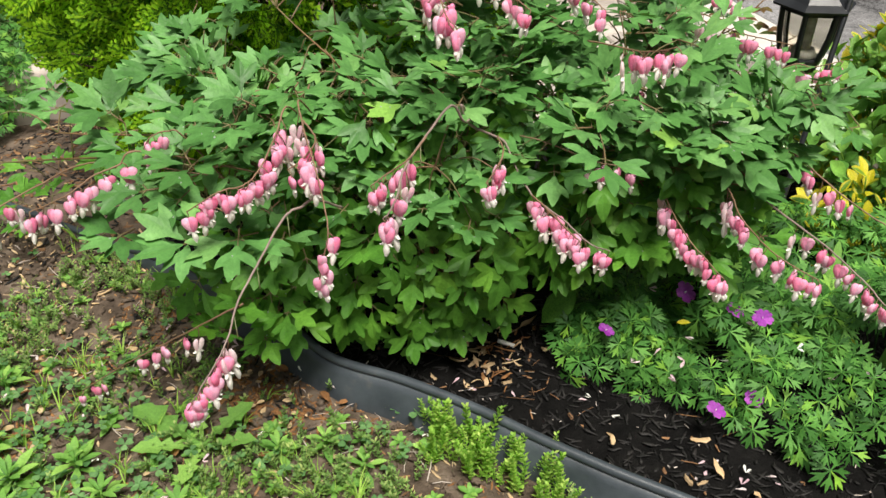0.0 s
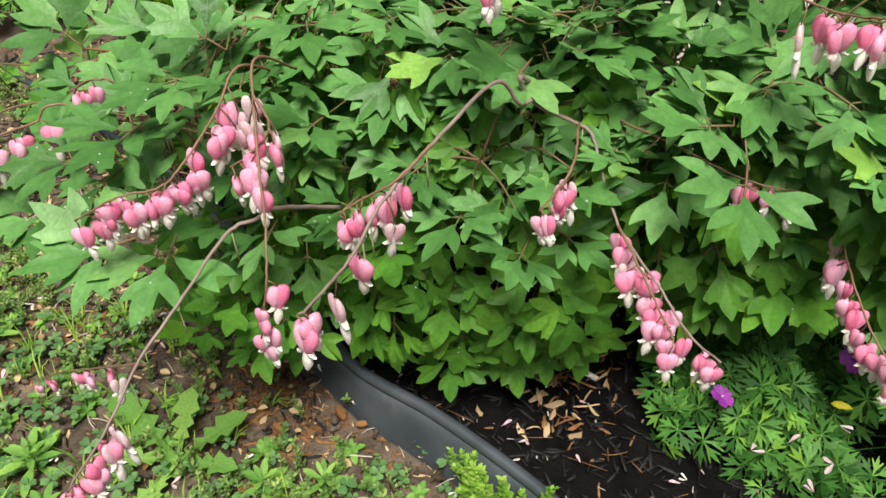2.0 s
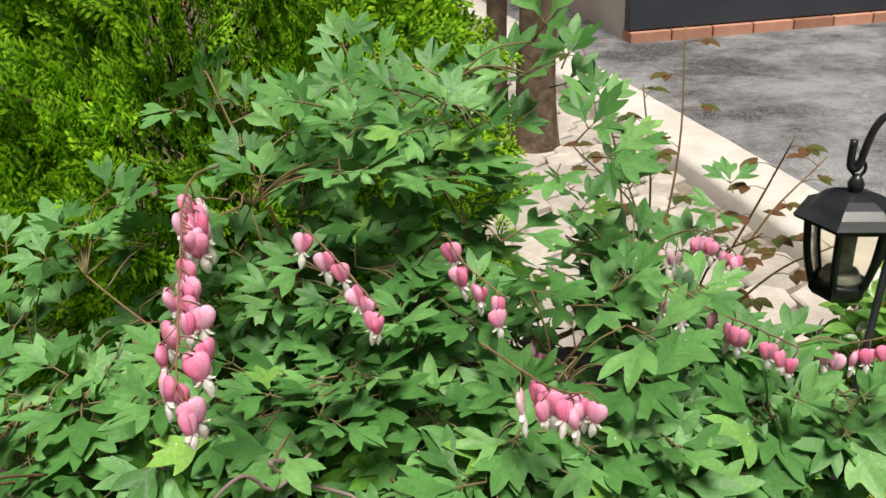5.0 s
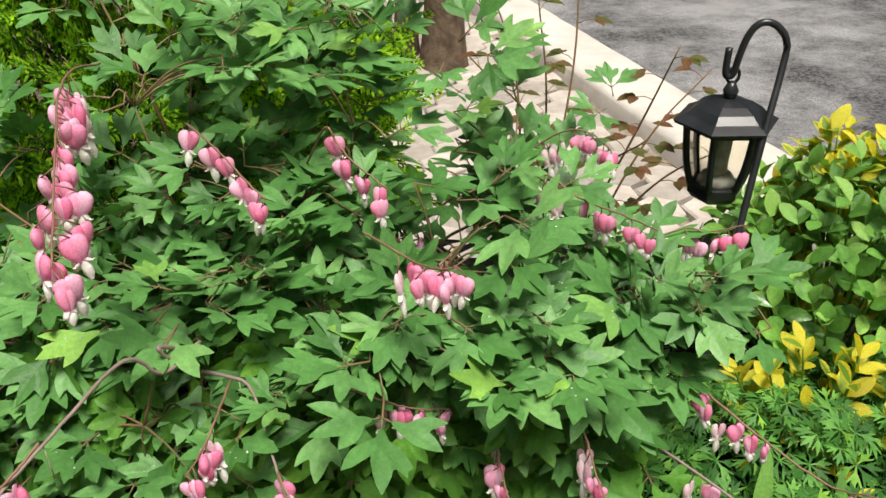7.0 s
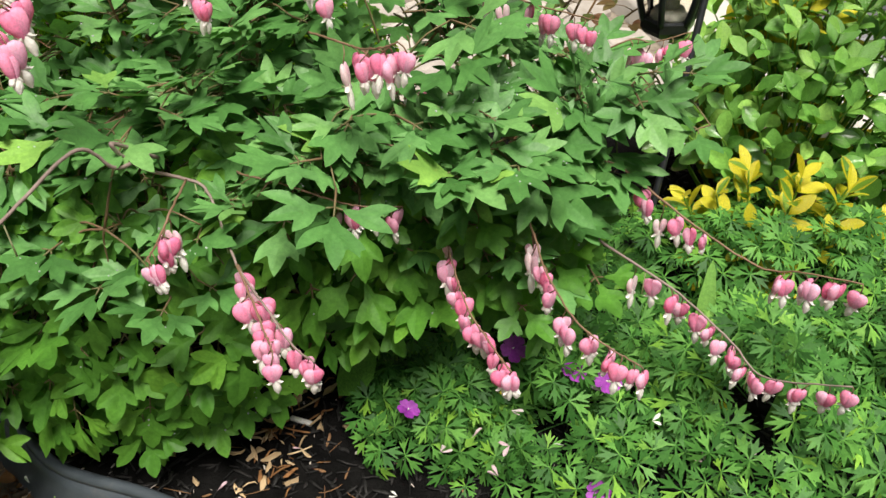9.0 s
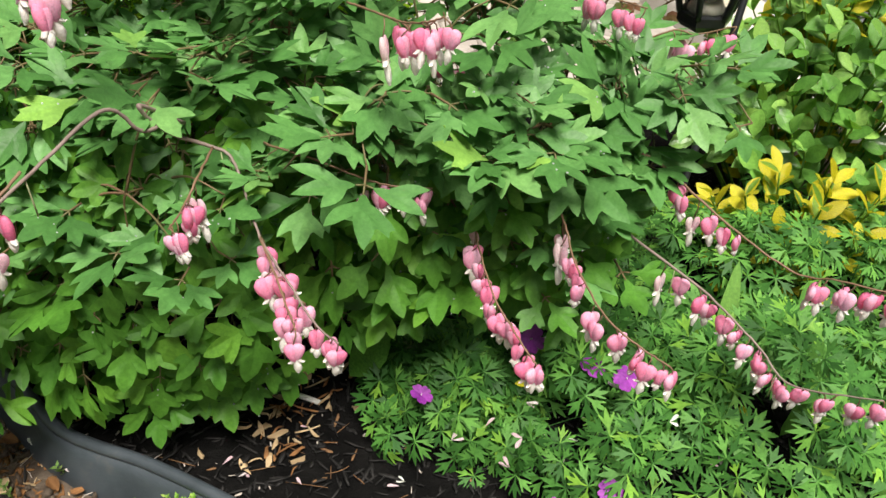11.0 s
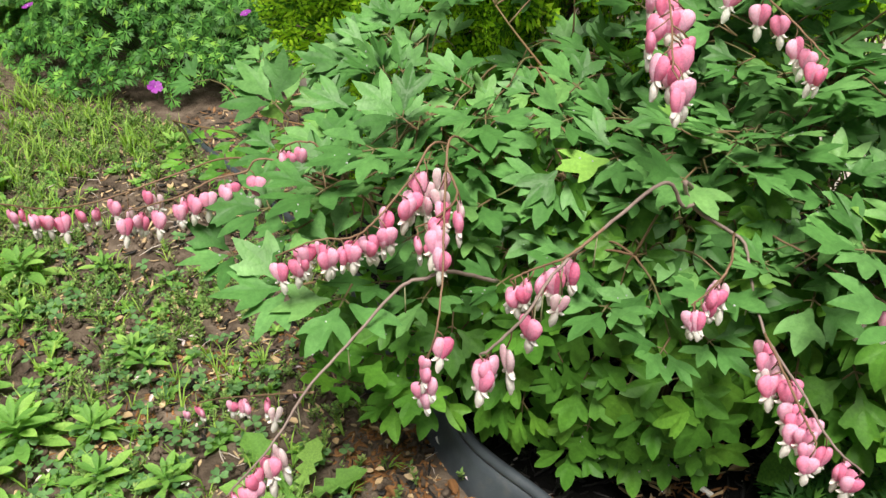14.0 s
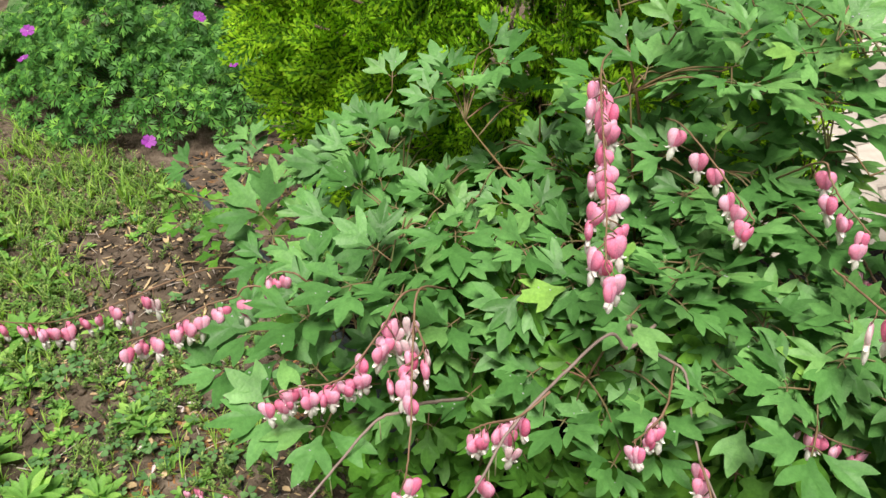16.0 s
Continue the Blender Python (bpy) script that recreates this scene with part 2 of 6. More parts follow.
# ---- mesh helpers ----
class Shape:
    """Points and faces with a slot for each face."""

    def __init__(self):
        self.v, self.f, self.m = [], [], []

    def add(self, verts, faces, slot=0):
        k = len(self.v)
        self.v.extend(tuple(p) for p in verts)
        self.f.extend(tuple(i + k for i in f) for f in faces)
        self.m.extend([slot] * len(faces))
        return self

    def join(self, other, matrix=None, slot=0):
        k = len(self.v)
        if matrix is None:
            self.v.extend(other.v)
        else:
            a = np.array(matrix)
            w = np.array(other.v) @ a[:3, :3].T + a[:3, 3]
            self.v.extend(map(tuple, w.tolist()))
        self.f.extend(tuple(i + k for i in f) for f in other.f)
        self.m.extend([s + slot for s in other.m])
        return self

    def data(self, name, mats, smooth=True):
        me = bpy.data.meshes.new(name)
        me.from_pydata(self.v, [], self.f)
        for mt in mats:
            me.materials.append(mt)
        me.polygons.foreach_set("material_index", self.m)
        me.polygons.foreach_set("use_smooth", [smooth] * len(self.f))
        me.update()
        return me


def thing(name, at, label, category, group="", kind=""):
    e = new(name)
    e.empty_display_size = 0.05
    e.location = at
    return tagged(e, label, category, group, kind)


def child(name, mesh, parent, matrix=None, label="", kind=""):
    """A mesh under a thing or a part, at a place given in the world."""
    ob = new(name, mesh)
    ob.parent = parent
    up = parent.matrix_basis
    if parent.parent is not None:
        up = parent.parent.matrix_basis @ parent.matrix_parent_inverse @ up
    ob.matrix_parent_inverse = up.inverted()
    if matrix is not None:
        ob.matrix_basis = matrix
    return tagged(ob, label, kind=kind)


def aimed(at, along, up=(0, 0, 1), size=1.0):
    """A pose whose y runs along a way and whose z leans to up."""
    y = Vector(along).normalized()
    x = y.cross(Vector(up))
    if x.length < 1e-4:
        x = y.orthogonal()
    x.normalize()
    z = x.cross(y)
    m = Matrix((x, y, z)).transposed().to_4x4()
    return Matrix.Translation(at) @ m @ Matrix.Scale(size, 4)


def spline(points, n):
    """A smooth line through points."""
    p = [Vector(q) for q in points]
    p = [p[0] * 2 - p[1]] + p + [p[-1] * 2 - p[-2]]
    out = []
    for i in range(1, len(p) - 2):
        a, b, c, d = p[i - 1], p[i], p[i + 1], p[i + 2]
        for k in range(n):
            t = k / n
            out.append(0.5 * (2 * b + (c - a) * t + (2 * a - 5 * b + 4 * c - d) * t * t + (3 * b - a - 3 * c + d) * t ** 3))
    return out + [p[-2]]


def tube(line, r0, r1, sides=6, slot=0, shape=None):
    """A tapering tube along a line."""
    s = shape or Shape()
    verts, faces, n = [], [], len(line)
    for i, p in enumerate(line):
        d = (line[min(i + 1, n - 1)] - line[max(i - 1, 0)]).normalized()
        x = d.cross(Vector((0.31, 0.17, 0.93))).normalized()
        y = d.cross(x)
        r = r0 + (r1 - r0) * i / max(1, n - 1)
        for k in range(sides):
            a = 2 * math.pi * k / sides
            verts.append(p + x * (r * math.cos(a)) + y * (r * math.sin(a)))
    for i in range(n - 1):
        for k in range(sides):
            j = (k + 1) % sides
            faces.append((i * sides + k, i * sides + j, (i + 1) * sides + j, (i + 1) * sides + k))
    faces.append(tuple(reversed(range(sides))))
    faces.append(tuple(range((n - 1) * sides, n * sides)))
    return s.add(verts, faces, slot)


def blade(outline, fold=0.12, curl=0.15, wave=0.0, rng=random, slot=0, inner=0.5, margin=None):
    """A leaf blade from one half of its outline (x, y), mirrored: midrib, an inner ring and the rim."""
    s = Shape()
    verts, last = [], 0.0
    for x, y in outline:
        mid = max(last, y - 0.45 * x)
        last = mid
        for side, part in ((0, 0), (1, inner), (1, 1), (-1, inner), (-1, 1)):
            px = side * x * part
            py = mid + (y - mid) * part if side else mid
            pz = abs(px) * fold - curl * py * py + wave * rng.uniform(-1, 1) * part
            verts.append((px, py, pz))
    faces, slots = [], []
    for i in range(len(outline) - 1):
        a, b = 5 * i, 5 * i + 5
        faces += [(a, a + 1, b + 1, b), (a + 1, a + 2, b + 2, b + 1), (b, b + 3, a + 3, a), (b + 3, b + 4, a + 4, a + 3)]
        rim = slot if margin is None else margin
        slots += [slot, rim, slot, rim]
    s.v, s.f, s.m = verts, faces, slots
    return s


# ---- ground, bed, edging, paving ----
def relief(x, y):
    """Height of the bare soil."""
    near = max(0.0, 1.0 - math.hypot(x + 0.3, y - 1.3) / 3.5)
    return near * (0.012 * noise.noise((x * 4, y * 4, 0.3)) + 0.008 * noise.noise((x * 13, y * 13, 1.7)) + 0.004 * noise.noise((x * 40, y * 40, 2.1)))


def steps(lo, hi, fine, far):
    inner = list(np.arange(lo, hi + fine / 2, fine))
    outer = [0.4, 1.2, 3, 8, 25, 80, far]
    return [lo - d for d in reversed(outer)] + inner + [hi + d for d in outer]


def ground():
    xs, ys = steps(-2.2, 1.4, 0.022, 400), steps(0.1, 3.2, 0.022, 400)
    v = [(x, y, relief(x, y)) for y in ys for x in xs]
    n = len(xs)
    f = [(j * n + i, j * n + i + 1, (j + 1) * n + i + 1, (j + 1) * n + i) for j in range(len(ys) - 1) for i in range(n - 1)]
    s = Shape().add(v, f)
    tagged(new("ground", s.data("ground", [SOIL])), "bare crumbly brown garden soil", "ground", kind="structure")


EDGE = spline([(-1.12, 1.60, 0), (-0.90, 1.485, 0), (-0.62, 1.335, 0), (-0.40, 1.17, 0), (-0.235, 1.035, 0), (-0.16, 0.968, 0), (-0.055, 0.922, 0), (0.06, 0.86, 0), (0.17, 0.79, 0), (0.272, 0.733, 0), (0.5, 0.61, 0), (0.9, 0.42, 0)], 10)


def edge_y(x):
    """The bed's front border at x."""
    for a, b in zip(EDGE, EDGE[1:]):
        if a.x <= x <= b.x:
            return a.y + (b.y - a.y) * (x - a.x) / (b.x - a.x)
    return EDGE[0].y - 0.5 * (x - EDGE[0].x) if x < EDGE[0].x else EDGE[-1].y


def bed():
    xs = list(np.arange(-1.1, 0.9, 0.025))
    v, f = [], []
    rows = 48
    for x in xs:
        y0 = edge_y(x) + 0.006
        y1 = 1.9
        for j in range(rows):
            y = y0 + (y1 - y0) * j / (rows - 1)
            z = 0.028 + 0.010 * noise.noise((x * 9, y * 9, 5)) + 0.007 * noise.noise((x * 30, y * 30, 7))
            z -= 0.06 * max(0.0, min(1.0, (-0.50 - x) / 0.16))
            v.append((x, y, z if 0 < j < rows - 1 else z - 0.03 * (j > 0)))
    for i in range(len(xs) - 1):
        for j in range(rows - 1):
            a = i * rows + j
            f.append((a, a + rows, a + rows + 1, a + 1))
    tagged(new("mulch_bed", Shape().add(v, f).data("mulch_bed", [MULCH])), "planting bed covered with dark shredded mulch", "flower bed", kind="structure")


def edging():
    border = thing("lawn_edging", (0.0, 0.88, 0.0), "black plastic lawn edging with rolled top along the bed", "edging")

    def run(prof, name, closed=True):
        v, f, n = [], [], len(prof)
        for i, p in enumerate(EDGE):
            d = (EDGE[min(i + 1, len(EDGE) - 1)] - EDGE[max(i - 1, 0)]).normalized()
            out = Vector((d.y, -d.x, 0))
            rise = 0.004 * noise.noise((p.x * 5, p.y * 5, 3))
            sway = 0.003 * noise.noise((p.x * 9, p.y * 9, 8))
            for o, z in prof:
                q = p + out * (o + sway)
                v.append((q.x, q.y, z - 0.004 + rise - 0.055 * max(0.0, min(1.0, (-0.42 - p.x) / 0.2))))
        for i in range(len(EDGE) - 1):
            for k in range(n):
                j = (k + 1) % n
                f.append((i * n + k, (i + 1) * n + k, (i + 1) * n + j, i * n + j))
        child(name, Shape().add(v, f).data(name, [EDGING]), border)

    run([(0.0070 * math.cos(b), 0.0600 + 0.0070 * math.sin(b)) for b in np.linspace(0, 2 * math.pi, 15)[:-1]], "rolled_top")
    run([(-0.004, 0.056), (-0.004, -0.03), (0.016, -0.03), (0.031, -0.012), (0.0285, 0.004), (0.0240, 0.016), (0.0180, 0.030), (0.0120, 0.043), (0.0075, 0.054)], "face")


def kerb_x(y, shift=0.0):
    return 0.745 - 0.27 * (y - 2.65) + shift


def box(lo, hi, bevel=0.004):
    bm = bmesh.new()
    bmesh.ops.create_cube(bm, size=1.0)
    for w in bm.verts:
        w.co = Vector([lo[k] if w.co[k] < 0 else hi[k] for k in range(3)])
    if bevel:
        bmesh.ops.bevel(bm, geom=bm.edges[:], offset=bevel, segments=2, affect="EDGES", profile=0.6)
    bm.verts.index_update()
    s = Shape().add([w.co[:] for w in bm.verts], [[w.index for w in fc.verts] for fc in bm.faces])
    bm.free()
    return s


def hardscape():
    # kerb band
    v, f = [], []
    ys = list(np.arange(-3.0, 7.0, 0.05))
    prof = [(-0.008, -0.1), (-0.004, 0.052), (0.004, 0.066), (0.02, 0.073), (0.20, 0.072), (0.214, 0.064), (0.22, -0.1)]
    for y in ys:
        for o, z in prof:
            v.append((kerb_x(y, o) + 0.004 * noise.noise((y * 6, o * 9, 0)), y, z + 0.0015 * noise.noise((y * 12, o * 20, 3))))
    n = len(prof)
    for i in range(len(ys) - 1):
        for k in range(n - 1):
            f.append((i * n + k, i * n + k + 1, (i + 1) * n + k + 1, (i + 1) * n + k))
    tagged(new("kerb", Shape().add(v, f).data("kerb", [CONCRETE])), "pale concrete kerb between paving and driveway", "kerb", kind="structure")
    # driveway
    v, f = [], []
    xs = list(np.arange(0, 6.2, 0.1))
    ys = list(np.arange(-3.0, 7.0, 0.1))
    for y in ys:
        for o in xs:
            v.append((kerb_x(y, 0.214 + o) , y, 0.050 - 0.006 * math.exp(-o * 20) + 0.004 * noise.noise((o * 2, y * 2, 9))))
    n = len(xs)
    f = [(j * n + i, j * n + i + 1, (j + 1) * n + i + 1, (j + 1) * n + i) for j in range(len(ys) - 1) for i in range(n - 1)]
    tagged(new("driveway", Shape().add(v, f).data("driveway", [ASPHALT])), "worn grey asphalt driveway with pale scuffed patches", "driveway", kind="structure")
    # bedding of the paving
    s = box((-0.15, 1.75, -0.05), (1.3, 7.0, 0.006), 0)
    tagged(new("paving", s.data("paving", [JOINT], False)), "sandy joints of the pale stone paving", "paving", kind="structure")


def paver_pieces(parent):
    rng = random.Random(5)
    shapes = []
    for k in range(5):
        s, r, h = Shape(), 0.0655, 0.026
        ring = [(r * (1 + rng.uniform(-0.07, 0.07)) * math.cos(math.pi * (i / 3 + 1 / 6)), r * 0.92 * (1 + rng.uniform(-0.07, 0.07)) * math.sin(math.pi * (i / 3 + 1 / 6))) for i in range(6)]
        low = [(x, y, 0) for x, y in ring]
        mid = [(x, y, h - 0.005) for x, y in ring]
        top = [(x * 0.92, y * 0.92, h) for x, y in ring]
        faces = [(i, (i + 1) % 6, 6 + (i + 1) % 6, 6 + i) for i in range(6)] + [(6 + i, 6 + (i + 1) % 6, 12 + (i + 1) % 6, 12 + i) for i in range(6)] + [tuple(range(12, 18))]
        shapes.append(s.add(low + mid + top, faces).data("paver", [PAVER], False))
    made = 0
    dx, dy = 0.112, 0.093
    for j in range(60):
        y = 1.80 + j * dy
        for i in range(14):
            x = kerb_x(y) - 0.075 - (i + 0.5 * (j % 2)) * dx
            if x < -0.12 or y > 5.2 or made >= 300:
                continue
            made += 1
            child("paver", shapes[rng.randrange(5)], parent, pose(x, y, rng.uniform(-0.004, 0.003), rng.uniform(-2, 2), rng.uniform(-2, 2), 12 + rng.choice((0, 60, 120, 180)) + rng.uniform(-2, 2)))


def garage():
    g = thing("garage", (0.80, 4.56, 0), "garage front with slate blue door above a salmon brick sill", "garage")
    turn = pose(0.80, 4.56, 0, 0, 0, 11.5)
    door = Shape().join(box((0.0, 0.0, 0.105), (4.2, 0.08, 2.3), 0.006))
    for k in range(1, 5):
        door.join(box((0.0, -0.008, 0.105 + k * 0.44), (4.2, 0.0, 0.125 + k * 0.44), 0.002))
    child("door", door.data("door", [DOOR_BLUE], False), g, turn)
    child("side_wall", box((0.003, 0.085, 0.0), (0.2, 3.0, 2.6)).data("side_wall", [WALL], False), g, turn)
    child("roof", box((-0.2, -0.25, 2.62), (4.5, 3.2, 2.75)).data("roof", [DOOR_BLUE], False), g, turn)
    one = box((0, -0.03, 0.0), (0.205, 0.10, 0.10), 0.004).data("brick", [BRICK], False)
    for k in range(20):
        child("brick", one, g, turn @ pose(k * 0.212, 0, 0.0))
    w = box((-4.0, 7.02, -0.1), (0.9, 7.25, 2.6)).data("wall_back", [BRICK], False)
    tagged(new("wall_back", w), "salmon brick house wall behind the garden", "wall", kind="structure")


def trunk(name, at, r, height, lean, label):
    t = thing(name, at, label, "tree")
    v, f, rings, sides = [], [], 46, 26
    for i in range(rings):
        z = height * i / (rings - 1)
        for k in range(sides):
            a = 2 * math.pi * k / sides
            flare = 1 + 0.5 * math.exp(-z * 9)
            rr = r * flare * (1 - 0.25 * z / height) * (1 + 0.16 * noise.noise((math.cos(a) * 3.2, math.sin(a) * 3.2, z * 2.2)) + 0.10 * noise.noise((math.cos(a) * 9, math.sin(a) * 9, z * 5)))
            v.append((at[0] + lean[0] * z + rr * math.cos(a), at[1] + lean[1] * z + rr * math.sin(a), z - 0.02))
    f = [(i * sides + k, i * sides + (k + 1) % sides, (i + 1) * sides + (k + 1) % sides, (i + 1) * sides + k) for i in range(rings - 1) for k in range(sides)]
    child("trunk", Shape().add(v, f).data("trunk", [BARK]), t)
    top = Vector((at[0] + lean[0] * height, at[1] + lean[1] * height, height - 0.06))
    for a, l in ((0.4, 0.9), (2.4, 1.1), (4.4, 0.8)):
        d = Vector((math.cos(a), math.sin(a), 1.2))
        child("limb", tube(spline([top, top + d * 0.3 * l, top + d * 0.6 * l + Vector((0, 0, 0.15))], 6), r * 0.55, r * 0.2, 8).data("limb", [BARK]), t)


# ---- bleeding heart ----
LOBE = [(0.0, 0.0), (0.05, 0.08), (0.095, 0.26), (0.138, 0.46), (0.150, 0.60), (0.112, 0.80), (0.048, 0.94), (0.0, 1.02)]


ROUND = [(0.0, 0.0), (0.05, 0.08), (0.100, 0.28), (0.148, 0.48), (0.168, 0.64), (0.128, 0.82), (0.060, 0.94), (0.0, 1.01)]


def reach(fingers, cx, cy, a, edge=LOBE):
    """How far the union of the fingers goes from a centre, in one direction."""
    dx, dy, far = math.sin(a), math.cos(a), 0.03
    for x0, y0, angle, length, wide in fingers:
        c, n = math.cos(angle), math.sin(angle)
        rim = [(sg * x * wide * length, y * length) for sg, half in ((1, edge), (-1, edge[::-1])) for x, y in half]
        rim = [(x0 + px * c + py * n - cx, y0 - px * n + py * c - cy) for px, py in rim]
        for (ax, ay), (bx, by) in zip(rim, rim[1:]):
            ex, ey = bx - ax, by - ay
            det = dx * ey - dy * ex
            if abs(det) < 1e-9:
                continue
            t, u = (ax * ey - ay * ex) / det, (ax * dy - ay * dx) / det
            if t > far and -1e-6 <= u <= 1 + 1e-6:
                far = t
    return far


def heart_leaflet(rng, size, side=0, upper=True):
    """A wedge-footed leaflet cut into two or three blunt lobes, longer above, broader below; one pleated blade."""
    fingers = [(0, 0, radians(rng.uniform(-5, 5)), 1.0, rng.uniform(0.95, 1.12) if upper else rng.uniform(1.0, 1.15))]
    axes = [(0, 0, 0.0)]
    for sg in (-1, 1):
        start = rng.uniform(0.12, 0.22) if upper else rng.uniform(0.18, 0.26)
        if side and sg == -side and rng.random() < 0.2:
            continue
        a = sg * (rng.uniform(29, 40) if upper else rng.uniform(33, 44))
        l = (rng.uniform(0.62, 0.76) if upper else rng.uniform(0.52, 0.62)) * (1.10 if sg == side else 1.0)
        fingers.append((0, start, radians(a), l, rng.uniform(1.0, 1.2) if upper else rng.uniform(1.1, 1.3)))
        axes.append((0, start, radians(a)))
        if rng.random() < 0.3:
            t = rng.uniform(0.42, 0.54) * l
            fingers.append((t * math.sin(radians(a)), start + t * math.cos(radians(a)), radians(a + sg * rng.uniform(18, 28)), rng.uniform(0.24, 0.32), 1.3))
        if rng.random() < 0.3:
            fingers.append((0, 0.56, radians(sg * rng.uniform(20, 28)), rng.uniform(0.27, 0.34), 1.2))
    edge = LOBE if upper else ROUND
    curl, fold, twist, cup = rng.uniform(-0.15, 0.45), rng.uniform(0.08, 0.30), rng.uniform(-0.25, 0.25), rng.uniform(-0.2, 0.35)
    cx, cy = 0.0, 0.36
    turns = [2 * math.pi * k / 44 for k in range(44)]
    for x0, y0, g, l, w in fingers:
        a = math.atan2(x0 + 1.01 * l * math.sin(g) - cx, y0 + 1.01 * l * math.cos(g) - cy) % (2 * math.pi)
        turns = [b for b in turns if abs(b - a) > 0.05] + [a - 0.03, a, a + 0.03]
    turns.sort()
    n = len(turns)
    v = []

    def point(x, y):
        crease = min(abs((x - ax) * math.cos(g) - (y - ay) * math.sin(g)) for ax, ay, g in axes)
        z = -curl * y * y * 0.5 + 0.4 * fold * abs(x) + fold * crease + twist * x * y - cup * x * x
        v.append((size * x, size * y, size * z))

    point(cx, cy)
    for a in turns:
        far = reach(fingers, cx, cy, a, edge)
        for part in (0.33, 0.67, 1.0):
            point(cx + part * far * math.sin(a), cy + part * far * math.cos(a))
    f = []
    for k in range(n):
        p, q = 1 + 3 * k, 1 + 3 * ((k + 1) % n)
        f += [(0, q, p), (p, q, q + 1, p + 1), (p + 1, q + 1, q + 2, p + 2)]
    return Shape().add(v, f)


def heart_leaf(rng, upper=True):
    """Three cut leaflets on a forked stalk; slot 0 the blade, slot 1 the stalk."""
    s = Shape()
    L = rng.uniform(0.046, 0.056)
    fork = rng.uniform(0.004, 0.010) if upper else rng.uniform(0.006, 0.014)
    rise = rng.uniform(0.0, 0.45) if upper else rng.uniform(-0.1, 0.15)
    s.join(heart_leaflet(rng, L, 0, upper), aimed((0, fork, 0), (rng.uniform(-0.1, 0.1), 1, rise + rng.uniform(-0.15, 0.1))))
    for side in (-1, 1):
        d = Vector((side * rng.uniform(0.9, 1.2), rng.uniform(0.35, 0.8), rise + rng.uniform(-0.1, 0.2)))
        j = d.normalized() * fork
        s.join(heart_leaflet(rng, L * rng.uniform(0.82, 0.95), side, upper), aimed(j, d, (side * rng.uniform(-0.5, 0.1), -0.3 * rise, 1)))
        tube([Vector((0, 0, 0)), j], 0.0010, 0.0008, 4, 1, s)
    tube([Vector((0, -0.02, -0.003)), Vector((0, 0, 0)), Vector((0, fork + 0.002, 0))], 0.0012, 0.0008, 4, 1, s)
    return s


def flower_shape(kind, rng):
    """A hanging heart: two broad pouched petals (slot 0), their turned tips and the inner drop in white (slot 1)."""
    s = Shape()
    wide, thick, open_ = {"heart": (1.0, 1.0, 1.0), "bud": (0.70, 0.90, 0.70), "faded": (0.62, 0.65, 1.2)}[kind]

    def lobe(levels, slot, sides=10, rough=0.04):
        v = []
        for z, cx, rx, ry in levels:
            for k in range(sides):
                a = 2 * math.pi * k / sides
                puff = 1 + rough * rng.uniform(-1, 1)
                v.append((0.0098 * (cx + rx * puff * math.cos(a)), 0.0098 * ry * puff * math.sin(a), 0.0098 * (z + 0.02 * rng.uniform(-1, 1))))
        f = [(i * sides + k, i * sides + (k + 1) % sides, (i + 1) * sides + (k + 1) % sides, (i + 1) * sides + k) for i in range(len(levels) - 1) for k in range(sides)]
        s.add(v, f, slot)

    side = [(0.15, 0.27, 0.05, 0.03), (0.12, 0.28, 0.22, 0.12), (0.0, 0.30, 0.40, 0.21), (-0.22, 0.31, 0.50, 0.30), (-0.50, 0.30, 0.53, 0.35), (-0.82, 0.27, 0.49, 0.35), (-1.12, 0.21, 0.39, 0.31), (-1.34, 0.16, 0.28, 0.25), (-1.50, 0.14, 0.20, 0.19)]
    for sg in (-1, 1):
        drop = 1 + 0.06 * rng.uniform(-1, 1)
        lobe([(z * drop, sg * cx * open_, rx * wide, ry * thick) for z, cx, rx, ry in side], 0)
        flare = 1.0 if kind != "bud" else 0.5
        lobe([(-1.36 * drop, sg * 0.15 * open_, 0.22, 0.22), (-1.58, sg * (0.20 + 0.06 * flare), 0.20, 0.22), (-1.74, sg * (0.24 + 0.20 * flare), 0.15, 0.18), (-1.72, sg * (0.28 + 0.36 * flare), 0.04, 0.06)], 1, 7)
    low = {"heart": 1.0, "bud": 0.82, "faded": 1.12}[kind]
    lobe([(-1.0, 0, 0.14, 0.14), (-1.50, 0.01, 0.17, 0.17), (-1.90 * low, 0.04, 0.31, 0.26), (-2.38 * low, 0.05, 0.33, 0.23), (-2.82 * low, 0.01, 0.11, 0.10)], 1, 8, 0.1)
    return s


FRONT = Vector((0.05, -0.7, 0.62)).normalized()


